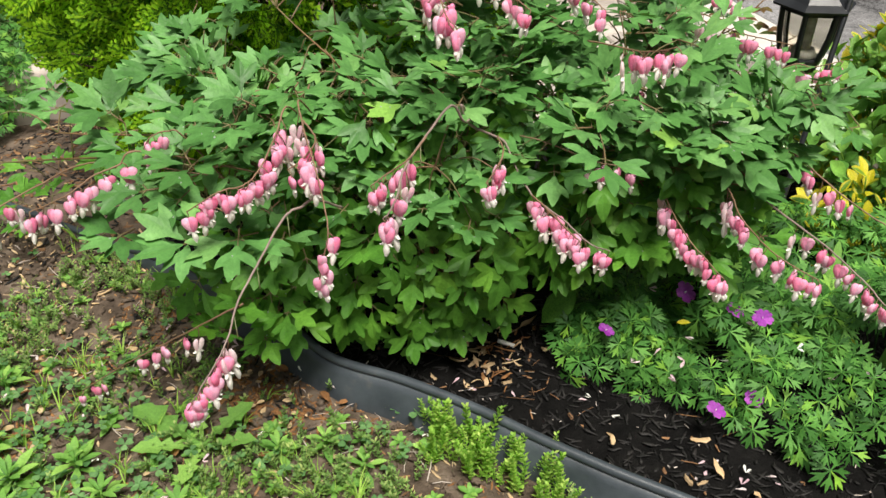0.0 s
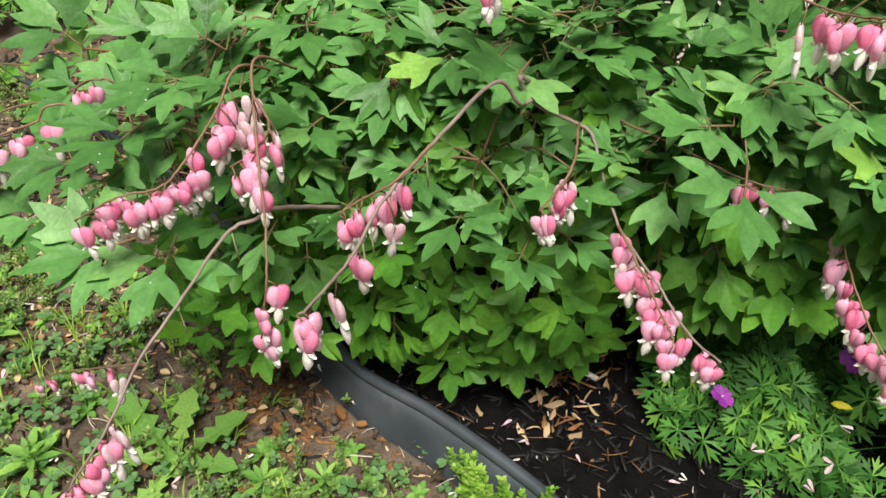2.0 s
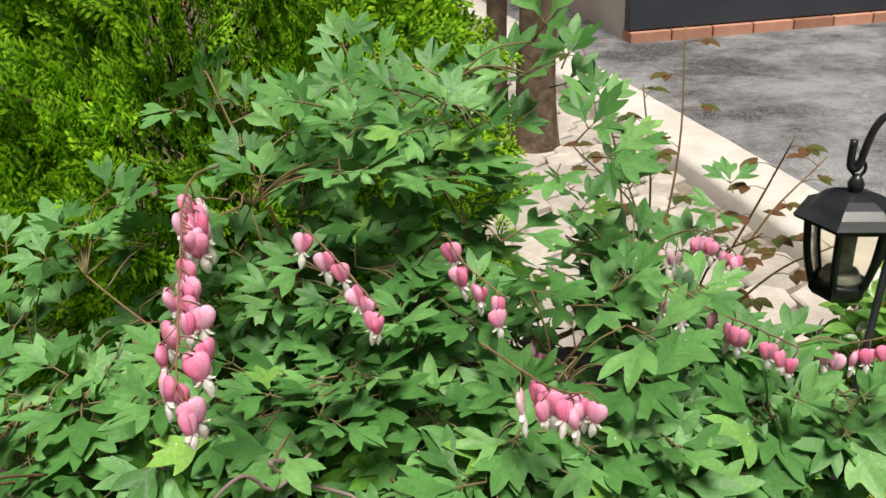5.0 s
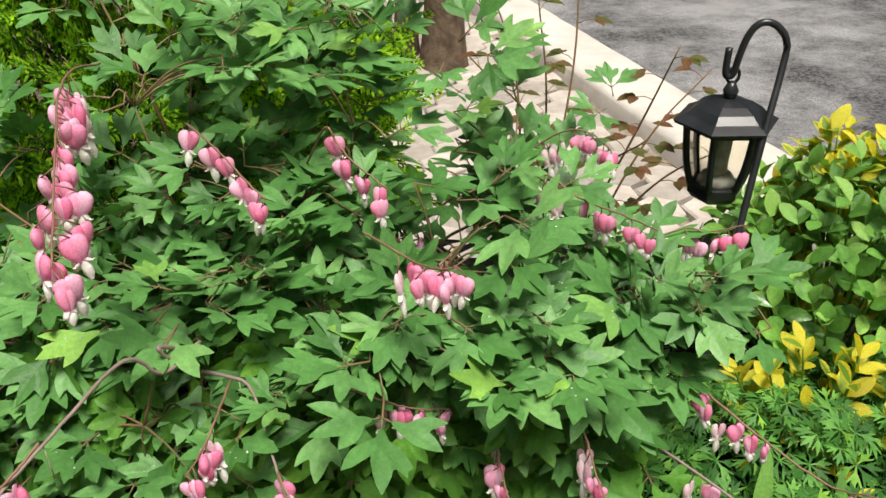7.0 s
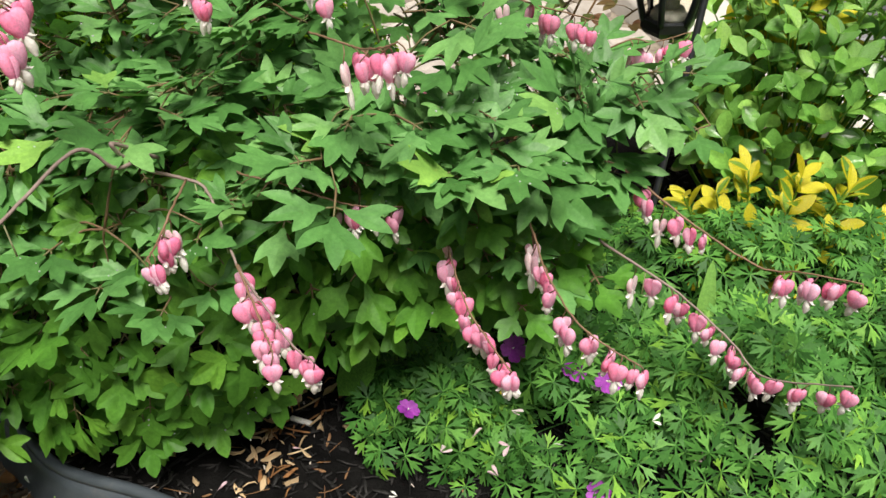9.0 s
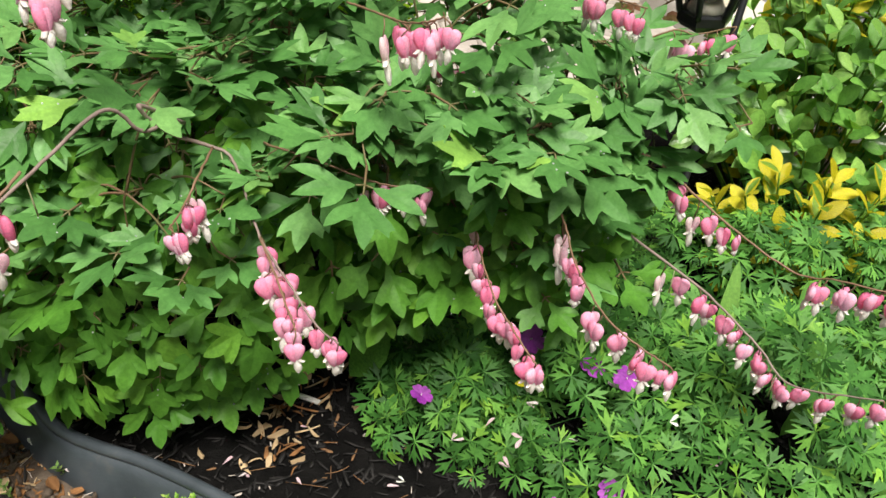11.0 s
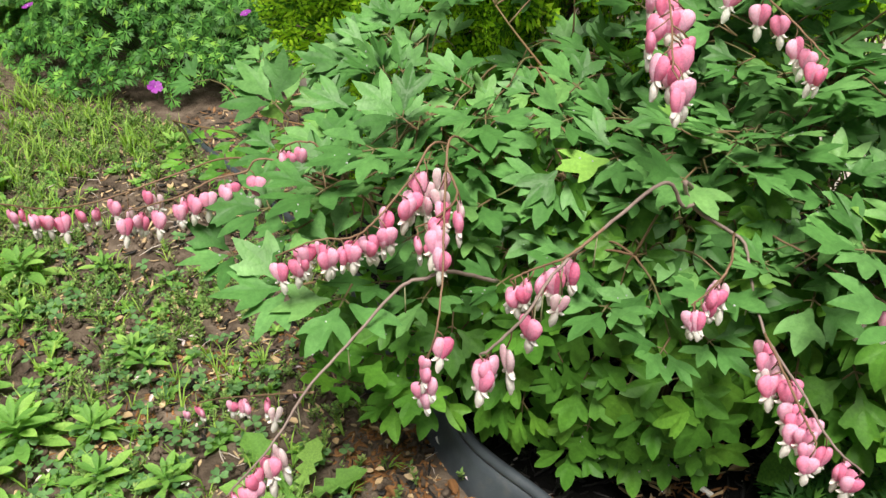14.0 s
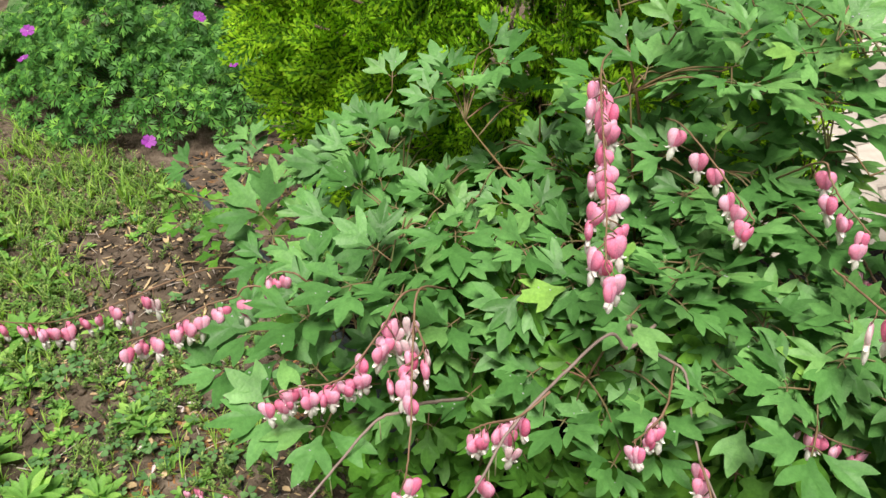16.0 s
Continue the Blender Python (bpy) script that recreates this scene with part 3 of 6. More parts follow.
def bleeding_heart():
    rng = random.Random(11)
    root = Vector((0.06, 1.16, 0.02))
    plant = thing("bleeding_heart", root, "large bleeding heart shrub with arching sprays of pink flowers", "plant")
    leaves = [heart_leaf(rng) for _ in range(9)]
    low_leaves = [heart_leaf(rng, False) for _ in range(9)]
    meshes = [s.data("leaf", [HEART_LEAF, STALK]) for s in leaves]
    low_meshes = [s.data("leaf", [HEART_LEAF_LOW, STALK]) for s in low_leaves]
    kinds = {k: [flower_shape(k, rng).data("flower", [PALE if k == "faded" else PINK, WHITE]) for _ in range(4)] for k in ("heart", "bud", "faded")}

    # main stems: foot to canopy
    stems = []
    for k in range(18):
        a = k * 2.399
        q = math.sqrt((k + 0.5) / 18)
        tip = Vector((0.05 + 0.42 * q * math.cos(a), 1.12 + 0.20 * q * math.sin(a), 0.50 - 0.14 * q * q + rng.uniform(-0.03, 0.03)))
        if math.sin(a) > 0.3:
            tip.z += 0.08
        foot = root + Vector((rng.uniform(-0.07, 0.07), rng.uniform(-0.05, 0.07), 0.0))
        mid = foot.lerp(tip, 0.5) + Vector((0, 0, 0.13 * q))
        line = spline([foot, mid, tip], 8)
        stems.append(line)
        child("stem", tube(line, 0.0036, 0.0010, 6).data("stem", [STEM]), plant)
    for tip in (Vector((-0.45, 1.20, 0.44)), Vector((-0.58, 1.16, 0.33)), Vector((-0.40, 0.98, 0.36)), Vector((0.52, 1.08, 0.42)), Vector((-0.10, 1.27, 0.70)), Vector((0.15, 1.28, 0.68)), Vector((-0.85, 1.30, 0.2))):
        line = spline([root, root.lerp(tip, 0.5) + Vector((0, 0, 0.12)), tip], 8)
        stems.append(line)
        child("stem", tube(line, 0.0036, 0.0010, 6).data("stem", [STEM]), plant)
    joints = [p for line in stems for p in line[5:]]

    open_spots = []
    def raceme(points, n, s0=0.15, s1=1.0, thick=0.0016, grey=False, faded=(), size=1.0, root_at=None, spread=0.005, bare=()):
        if root_at:
            points = [root_at] + list(points)
        line = [p + Vector((rng.uniform(-1, 1), rng.uniform(-1, 1), rng.uniform(-1, 1))) * 0.0004 for p in spline(points, 8)]
        stem = child("raceme", tube(line, 0.72 * thick, 0.0007, 6).data("raceme", [STEM_GREY if grey else RACEME]), plant, label="arching raceme hung with pink hearts")
        if grey:
            for k in range(4):
                p = line[int(len(line) * rng.uniform(0.35, 0.85))]
                hang = Vector((rng.uniform(-0.003, 0.003), rng.uniform(-0.003, 0.003), -1)).normalized()
                child("seed_pod", tube([p, p + hang * 0.010, p + hang * 0.018, p + hang * 0.030], 0.0005, 0.0007, 5).data("seed_pod", [POD]), stem)
        n = round(1.2 * n)
        for i in range(n):
            t = s0 + (s1 - s0) * (i + 0.25 * rng.uniform(-1, 1)) / max(1, n - 1)
            t = min(max(t, 0.0), 1.0)
            if bare and bare[0] < t < bare[1]:
                continue
            t *= len(line) - 1
            k = min(int(t), len(line) - 2)
            p = line[k].lerp(line[k + 1], t - k)
            drop = rng.uniform(0.014, 0.026) if i in faded else rng.uniform(0.006, 0.012)
            q = p + Vector((rng.uniform(-spread, spread), rng.uniform(-spread, spread), -drop))
            young = i / max(1, n - 1)
            kind = "faded" if i in faded else ("bud" if rng.random() < 0.22 else "heart")
            m = Matrix.Translation(q) @ pose(0, 0, 0, rng.uniform(-10, 10), rng.uniform(-12, 12), rng.gauss(0, 38)) @ Matrix.Scale(1.06 * size * (1.10 - 0.18 * young) * rng.uniform(0.9, 1.08), 4)
            fl = kinds[kind][rng.randrange(4)]
            child("flower", fl, stem, m)
            open_spots.append(q - Vector((0, 0, 0.01)))
            tube([p, p.lerp(q, 0.5) + Vector((0.001, 0, 0.001)), q + Vector((0, 0, 0.001))], 0.0006, 0.0006, 4, 0, pedicels)

    pedicels = Shape()
    raceme([(-0.059, 1.094, 0.653), (-0.045, 1.030, 0.655), (-0.028, 0.974, 0.645), (-0.005, 0.900, 0.628), (0.010, 0.845, 0.608)], n=27, spread=0.011, s0=0.24, faded=(0, 1, 2, 4, 6), root_at=(-0.066, 1.17, 0.635), size=1.05)
    raceme([(0.024, 1.110, 0.595), (0.060, 1.060, 0.590), (0.090, 1.020, 0.580), (0.106, 1.004, 0.572)], n=6, s0=0.25, root_at=(0.0, 1.17, 0.57))
    raceme([(0.150, 1.075, 0.602), (0.160, 1.066, 0.592), (0.172, 1.052, 0.582), (0.188, 1.042, 0.572), (0.202, 1.038, 0.561)], n=6, spread=0.008, s0=0.35, root_at=(0.12, 1.14, 0.54))
    raceme([(0.208, 0.970, 0.541), (0.226, 0.940, 0.547), (0.243, 0.910, 0.559), (0.255, 0.900, 0.567)], n=8, spread=0.009, s0=0.3, faded=(0,), root_at=(0.18, 1.02, 0.53))
    raceme([(0.338, 1.120, 0.530), (0.375, 1.080, 0.524), (0.405, 1.040, 0.527), (0.423, 1.000, 0.534)], n=7, s0=0.3, faded=(0, 1), root_at=(0.3, 1.15, 0.45))
    raceme([(0.348, 1.250, 0.499), (0.385, 1.230, 0.529), (0.408, 1.210, 0.533), (0.425, 1.200, 0.520)], n=6, s0=0.35, faded=(0, 1), root_at=(0.25, 1.22, 0.45))
    raceme([(0.491, 1.140, 0.455), (0.516, 1.130, 0.456), (0.551, 1.120, 0.469)], n=5, s0=0.35, root_at=(0.42, 1.14, 0.42))
    raceme([(0.070, 0.945, 0.437), (0.073, 0.880, 0.449), (0.062, 0.862, 0.432), (0.053, 0.855, 0.422)], n=6, s0=0.35, faded=(0,))
    raceme([(0.025, 0.930, 0.484), (0.035, 0.945, 0.453), (0.065, 0.955, 0.433), (0.080, 0.955, 0.424), (0.091, 0.940, 0.404), (0.111, 0.890, 0.387), (0.142, 0.830, 0.389), (0.165, 0.790, 0.385), (0.183, 0.765, 0.392)], n=7, s0=0.66, thick=0.0028, grey=True, root_at=(0.04, 0.98, 0.44))
    raceme([(0.111, 0.890, 0.387), (0.126, 0.850, 0.390), (0.144, 0.800, 0.393), (0.153, 0.775, 0.396)], n=9, spread=0.008, s0=0.2, faded=(0, 1))
    raceme([(0.029, 0.918, 0.468), (0.013, 0.895, 0.499), (-0.016, 0.830, 0.489), (-0.034, 0.775, 0.483), (-0.039, 0.720, 0.482), (-0.043, 0.670, 0.495), (-0.048, 0.665, 0.493)], n=6, s0=0.5, thick=0.0026, grey=True, faded=(1, 3), root_at=(0.045, 0.965, 0.462))
    raceme([(-0.013, 0.810, 0.501), (-0.031, 0.790, 0.486), (-0.055, 0.790, 0.467), (-0.070, 0.785, 0.457)], n=7, s0=0.4)
    raceme([(-0.153, 0.870, 0.514), (-0.141, 0.830, 0.490), (-0.129, 0.800, 0.473), (-0.121, 0.780, 0.451), (-0.112, 0.750, 0.425), (-0.119, 0.745, 0.392), (-0.125, 0.745, 0.366)], n=13, s0=0.2, faded=(0, 1), root_at=(-0.150, 0.925, 0.475), bare=(0.48, 0.72))
    raceme([(-0.144, 0.840, 0.505), (-0.131, 0.830, 0.487), (-0.146, 0.820, 0.468), (-0.163, 0.820, 0.455)], n=6, spread=0.011, s0=0.0, faded=(0, 1))
    raceme([(-0.168, 0.870, 0.506), (-0.175, 0.840, 0.487), (-0.187, 0.800, 0.468), (-0.203, 0.790, 0.454), (-0.226, 0.775, 0.454), (-0.259, 0.765, 0.436)], n=19, spread=0.008, s0=0.25, faded=(0, 2), root_at=(-0.162, 0.925, 0.470))
    raceme([(-0.345, 0.898, 0.436), (-0.371, 0.880, 0.427), (-0.395, 0.861, 0.423), (-0.413, 0.835, 0.415), (-0.426, 0.810, 0.416), (-0.438, 0.790, 0.418)], n=9, s0=0.3, root_at=(-0.22, 0.98, 0.36))
    raceme([(-0.430, 0.965, 0.385), (-0.509, 0.944, 0.362), (-0.550, 0.905, 0.350), (-0.580, 0.864, 0.347), (-0.597, 0.823, 0.361), (-0.610, 0.800, 0.375), (-0.640, 0.785, 0.382)], n=13, s0=0.36, faded=(0, 2), root_at=(-0.26, 1.0, 0.34))
    raceme([(-0.298, 0.910, 0.448), (-0.316, 0.906, 0.458), (-0.336, 0.904, 0.452), (-0.346, 0.900, 0.438)], n=4, s0=0.6, root_at=(-0.26, 0.98, 0.32))
    raceme([(-0.138, 0.832, 0.412), (-0.150, 0.815, 0.413), (-0.167, 0.800, 0.409), (-0.190, 0.760, 0.379), (-0.206, 0.710, 0.358), (-0.210, 0.670, 0.342), (-0.234, 0.643, 0.306), (-0.246, 0.640, 0.287)], n=10, s0=0.74, thick=0.0026, grey=True, spread=0.007, faded=(0, 1), root_at=(-0.118, 0.90, 0.36))
    raceme([(-0.200, 0.712, 0.358), (-0.278, 0.750, 0.288), (-0.386, 0.800, 0.192), (-0.478, 0.840, 0.105)], n=9, s0=0.30, faded=(0,), size=0.85, bare=(0.62, 0.84))
    raceme([(0.253, 1.020, 0.369), (0.284, 0.980, 0.364), (0.290, 0.930, 0.349), (0.299, 0.870, 0.342), (0.315, 0.830, 0.334), (0.328, 0.805, 0.327)], n=14, s0=0.4, faded=(0, 1), root_at=(0.2, 1.06, 0.34))
    raceme([(0.353, 0.990, 0.369), (0.365, 0.940, 0.366), (0.370, 0.900, 0.353), (0.383, 0.840, 0.349), (0.405, 0.810, 0.343), (0.428, 0.790, 0.338)], n=13, s0=0.3, faded=(0, 1, 2), root_at=(0.28, 1.06, 0.35))
    raceme([(0.365, 1.010, 0.375), (0.399, 0.990, 0.359), (0.438, 0.965, 0.328), (0.502, 0.935, 0.290), (0.548, 0.890, 0.260), (0.568, 0.850, 0.250), (0.615, 0.800, 0.286)], n=14, s0=0.5, thick=0.0026, grey=True, faded=(0,), root_at=(0.28, 1.06, 0.36))
    raceme([(0.397, 1.020, 0.394), (0.442, 0.994, 0.400), (0.475, 0.980, 0.381), (0.520, 0.950, 0.351), (0.568, 0.910, 0.331), (0.592, 0.880, 0.346), (0.628, 0.850, 0.355)], n=15, s0=0.42, thick=0.0022, faded=(2,), bare=(0.60, 0.78), root_at=(0.3, 1.08, 0.36))
    raceme([(0.109, 0.980, 0.419), (0.149, 0.970, 0.410), (0.193, 0.960, 0.396), (0.218, 0.950, 0.396), (0.250, 0.950, 0.393)], n=5, s0=0.6, faded=(0,), root_at=(0.08, 1.06, 0.38))
    raceme([(0.225, 1.160, 0.455), (0.240, 1.140, 0.445), (0.256, 1.130, 0.435), (0.275, 1.120, 0.430)], n=5, s0=0.1)

    spots = []

    def leafy(p, along, up, size, low=False):
        if (p[0] < -0.46 and p[2] > 0.35) or p[0] < -0.98:
            return
        if p[0] > 0.19 and p[1] > 1.06 and p[2] > 0.45 and rng.random() < 0.55:
            return
        tip = Vector(p) + Vector(along).normalized() * 0.04 * size
        a, b = Vector((-0.41, 1.03, 0.41)), Vector((-0.58, 1.22, 0.27))
        t = max(0.0, min(1.0, (tip - a).dot(b - a) / (b - a).length_squared))
        if (tip - a.lerp(b, t)).length < 0.045:  # the gap over bare soil
            return
        for q in open_spots:
            off = tip - q
            far = off.dot(FRONT)
            if 0.0 < far < 0.25 and (off - FRONT * far).length < 0.031:
                return
        spots.append((Vector(p), Vector(along), Vector(up), size, low or p[2] < 0.30 + rng.uniform(-0.04, 0.04)))

    def leaf_trio(p, along, up, size):
        """One compound leaf: an end leaf and two side leaves in nearly one plane."""
        y = Vector(along).normalized()
        x = y.cross(Vector(up)).normalized()
        z = x.cross(y)
        leafy(p, y, up, size)
        hub = Vector(p) - y * 0.055 * size
        for sg in (-1, 1):
            d = y * rng.uniform(0.25, 0.7) + x * sg + z * rng.uniform(-0.15, 0.25)
            leafy(hub + d.normalized() * 0.034 * size, d, Vector(up) + x * sg * rng.uniform(-0.3, 0.15), size * rng.uniform(0.78, 0.96))

    # canopy of compound leaves in level tiers
    N = 135
    for k in range(N):
        a = k * 2.399963
        q = math.sqrt((k + 0.5) / N)
        x, y = 0.05 + (0.46 if math.cos(a) > 0 else 0.50) * q * math.cos(a), 1.13 + 0.24 * q * math.sin(a)
        z = 0.545 - (0.19 if math.cos(a) < 0.3 else 0.10) * q ** 2.2 + rng.uniform(-0.10, 0.05) + (0.05 if y > 1.12 and x < 0.2 else 0)
        if x > 0.2 and y > 1.17 and rng.random() < 0.8:
            continue
        if x < 0.0 and z > 0.55 and rng.random() < 0.7:
            continue
        if x < -0.08 and y > 1.04 and rng.random() < 0.5:
            continue
        if x < -0.1:
            z = min(z, 0.485 - 0.9 * max(0.0, y - 1.18) - rng.uniform(0, 0.06))
        out = Vector((math.cos(a) * 0.9 + rng.uniform(-0.5, 0.5), math.sin(a) - 0.35 + rng.uniform(-0.5, 0.5), 0.08 - 0.35 * q + rng.uniform(-0.22, 0.25)))
        leaf_trio((x, y, z), out, (rng.uniform(-0.4, 0.4), -0.25 + rng.uniform(-0.35, 0.35), 1), rng.uniform(0.82, 1.14))
    # skirt of hanging leaves below
    N = 290
    for k in range(N):
        h = (k + 0.5) / N
        a = -math.pi / 2 + (((k * 0.618034) % 1) - 0.5) * 4.2
        z = 0.075 + 0.365 * h
        if math.cos(a) > 0.45 and h < 0.32:
            continue
        r = 0.195 + 0.075 * math.sin(math.pi * min(1, h * 0.9 + 0.1)) + rng.uniform(-0.05, 0.015)
        if z < 0.06 + 0.7 * max(0.0, r * 1.12 * math.cos(a)):
            continue
        p = (-0.02 + r * 1.12 * math.cos(a), 1.175 + r * 0.92 * math.sin(a), z + 0.01)
        out = Vector((0.8 * math.cos(a) + rng.uniform(-0.45, 0.45), 0.8 * math.sin(a) + rng.uniform(-0.2, 0.2), -1.0 - rng.uniform(0, 0.9)))
        leafy(p, out, (math.cos(a) + rng.uniform(-0.35, 0.35), math.sin(a), 0.75 + rng.uniform(-0.2, 0.3)), rng.uniform(0.74, 1.10), True)
    # inside
    for k in range(26):
        a, q = rng.uniform(0, 6.28), math.sqrt(rng.random()) * 0.26
        leafy((0.06 + q * math.cos(a), 1.18 + 0.7 * q * math.sin(a), rng.uniform(0.15, 0.45)), (math.cos(a), math.sin(a), rng.uniform(-0.8, 0.2)), (0, -0.3, 1), 1.2, True)
    # middle storey
    for k in range(60):
        x, y = rng.uniform(-0.12, 0.36), rng.uniform(1.10, 1.32)
        leafy((x, y, rng.uniform(0.36, 0.50)), (rng.uniform(-0.8, 0.8), rng.uniform(-1, 0), rng.uniform(-0.3, 0.4)), (rng.uniform(-0.3, 0.3), -0.5, 1), rng.uniform(0.8, 1.1))
    # raised leaves at the back
    for k in range(17):
        x = 0.02 + 0.31 * ((k * 0.618034) % 1)
        y = 1.14 + 0.20 * rng.random()
        z = 0.57 + 0.15 * rng.random() - 0.45 * max(0, abs(x - 0.0) - 0.15)
        leaf_trio((x, y, z), (rng.uniform(-1.0, 1.0), rng.uniform(-0.6, 0.6), rng.uniform(0.0, 0.5)), (rng.uniform(-0.4, 0.4), -0.5, 0.9), rng.uniform(0.8, 1.1))
    # a few sprays against the paving and the arborvitae
    for cx, cy, cz, n in ((0.34, 1.26, 0.54, 2), (0.28, 1.28, 0.62, 2), (0.42, 1.30, 0.50, 2), (0.20, 1.32, 0.68, 2), (-0.14, 1.26, 0.66, 2), (-0.30, 1.24, 0.52, 2), (-0.06, 1.24, 0.62, 2), (0.0, 1.30, 0.70, 2), (-0.15, 1.20, 0.57, 2), (0.42, 1.13, 0.445, 1)):
        for k in range(n):
            leaf_trio((cx + rng.uniform(-0.06, 0.06), cy + rng.uniform(-0.04, 0.04), cz + rng.uniform(-0.05, 0.05)), (rng.uniform(-1, 1), rng.uniform(-0.6, 0.5), rng.uniform(0.0, 0.5)), (rng.uniform(-0.3, 0.3), -0.5, 0.9), rng.uniform(0.8, 1.1))
    # blue-green fans standing over the bare soil
    for x, y, z, ax, ay in ((-0.375, 0.85, 0.350, -0.6, -0.8), (-0.340, 0.87, 0.400, -1.0, -0.2), (-0.287, 0.885, 0.425, -0.3, -1.0), (-0.300, 0.96, 0.440, -0.9, 0.1), (-0.277, 0.80, 0.375, -0.8, -0.6), (-0.24, 0.90, 0.47, -0.5, -0.6), (-0.42, 1.02, 0.40, -1.0, -0.3)):
        leaf_trio((x, y, z), (ax, ay, rng.uniform(-0.2, 0.1)), (rng.uniform(-0.2, 0.2), -0.35, 1), rng.uniform(0.95, 1.15))
    # low leaves drooping over the edging
    for x, y, z in ((-0.325, 0.93, 0.205), (-0.290, 0.94, 0.175), (-0.255, 0.94, 0.150), (-0.225, 0.945, 0.150), (-0.272, 0.93, 0.215), (-0.230, 0.93, 0.185), (-0.36, 0.97, 0.20), (-0.31, 0.95, 0.25)):
        leafy((x, y, z + 0.02), (rng.uniform(-0.7, 0.3), -0.5, -0.8), (rng.uniform(-0.3, 0.3), -0.8, 0.8), rng.uniform(0.85, 1.1), True)
    # open fans between the racemes, and before the paving
    for x, y, z in ((0.240, 0.935, 0.440), (0.300, 0.935, 0.430), (0.350, 0.940, 0.435), (-0.095, 0.945, 0.285), (0.400, 0.940, 0.330), (-0.025, 0.945, 0.270), (0.270, 0.945, 0.365), (0.20, 0.95, 0.40), (0.270, 1.14, 0.455), (0.410, 1.13, 0.445), (0.345, 1.18, 0.445), (0.31, 1.10, 0.47)):
        leaf_trio((x, y, z), (rng.uniform(-0.7, 0.7), -0.8, rng.uniform(-0.25, 0.15)), (rng.uniform(-0.3, 0.3), -0.5, 1), rng.uniform(0.9, 1.15))
    # hanging leaves on the flank above the cranesbill
    for k in range(46):
        x = 0.17 + 0.25 * ((k * 0.618034) % 1)
        z = 0.20 + 0.21 * ((k * 0.414214) % 1)
        y = 0.965 + 0.30 * max(0.0, 0.33 - z) + rng.uniform(0.0, 0.06)
        leafy((x, y, z), (rng.uniform(-0.6, 0.7), -0.6, rng.uniform(-0.9, 0.0)), (rng.uniform(-0.4, 0.4), -0.8, 1.0), rng.uniform(0.85, 1.15), z < 0.38)
    # leaves facing outward between the canopy and the skirt
    for k in range(60):
        x = -0.22 + 0.52 * ((k * 0.618034) % 1)
        z = 0.26 + 0.20 * ((k * 0.414214) % 1)
        y = 0.985 + 0.35 * (x - 0.02) ** 2 + rng.uniform(0.0, 0.06)
        leafy((x, y, z), (rng.uniform(-0.8, 0.8), -0.6, rng.uniform(-0.7, 0.1)), (rng.uniform(-0.4, 0.4), -0.8, 1.0), rng.uniform(0.8, 1.1), z < 0.40)
    # broad fans on the near side
    for cx, cy, cz, n in ((0.287, 0.965, 0.425, 4), (0.10, 1.08, 0.44, 3), (0.463, 1.02, 0.437, 3), (0.20, 1.02, 0.46, 3), (0.37, 1.0, 0.44, 2), (0.424, 0.966, 0.306, 1), (0.229, 0.984, 0.256, 2), (0.145, 1.043, 0.294, 3), (0.376, 0.987, 0.271, 1), (0.33, 0.99, 0.36, 2)):
        for k in range(n):
            leaf_trio((cx + rng.uniform(-0.05, 0.05), cy + rng.uniform(-0.03, 0.03), cz + rng.uniform(-0.02, 0.02)), (rng.uniform(-1, 1), rng.uniform(-1.0, 0.2), rng.uniform(-0.1, 0.3)), (rng.uniform(-0.25, 0.25), -0.45, 1), rng.uniform(0.9, 1.15))
    # long side branches
    for cx, cy, cz, n, sx, sy in ((-0.40, 1.13, 0.43, 11, 0.16, 0.11), (-0.60, 1.20, 0.30, 5, 0.10, 0.09), (-0.31, 0.98, 0.36, 7, 0.09, 0.08), (-0.84, 1.34, 0.13, 3, 0.12, 0.05), (0.50, 1.04, 0.43, 4, 0.06, 0.05), (0.36, 1.03, 0.35, 6, 0.06, 0.07), (0.30, 1.06, 0.27, 4, 0.05, 0.06), (-0.24, 0.95, 0.22, 6, 0.06, 0.05), (-0.20, 1.10, 0.16, 6, 0.06, 0.06)):
        for k in range(n):
            p = (cx + rng.uniform(-sx, sx), cy + rng.uniform(-sy, sy), cz + rng.uniform(-0.07, 0.05))
            leaf_trio(p, (p[0] - 0.05 + rng.uniform(-0.4, 0.4), p[1] - 1.15 + rng.uniform(-0.4, 0.3), rng.uniform(-0.35, 0.35)), (rng.uniform(-0.4, 0.4), -0.35, 1), rng.uniform(0.8, 1.1))

    stalks, rest, drops = Shape(), Shape(), Shape()
    bead = Shape()
    for z, r in ((-0.0002, 0.0013), (0.0005, 0.0011), (0.0010, 0.0005)):
        bead.v += [(r * math.cos(a * math.pi / 3), r * math.sin(a * math.pi / 3), z) for a in range(6)]
    bead.f = [(i * 6 + k, i * 6 + (k + 1) % 6, i * 6 + 6 + (k + 1) % 6, i * 6 + 6 + k) for i in range(2) for k in range(6)] + [tuple(range(12, 18))]
    bead.m = [0] * len(bead.f)
    spots.sort(key=lambda q: q[0].y + 0.25 * q[4] - 0.5 * q[0].z)
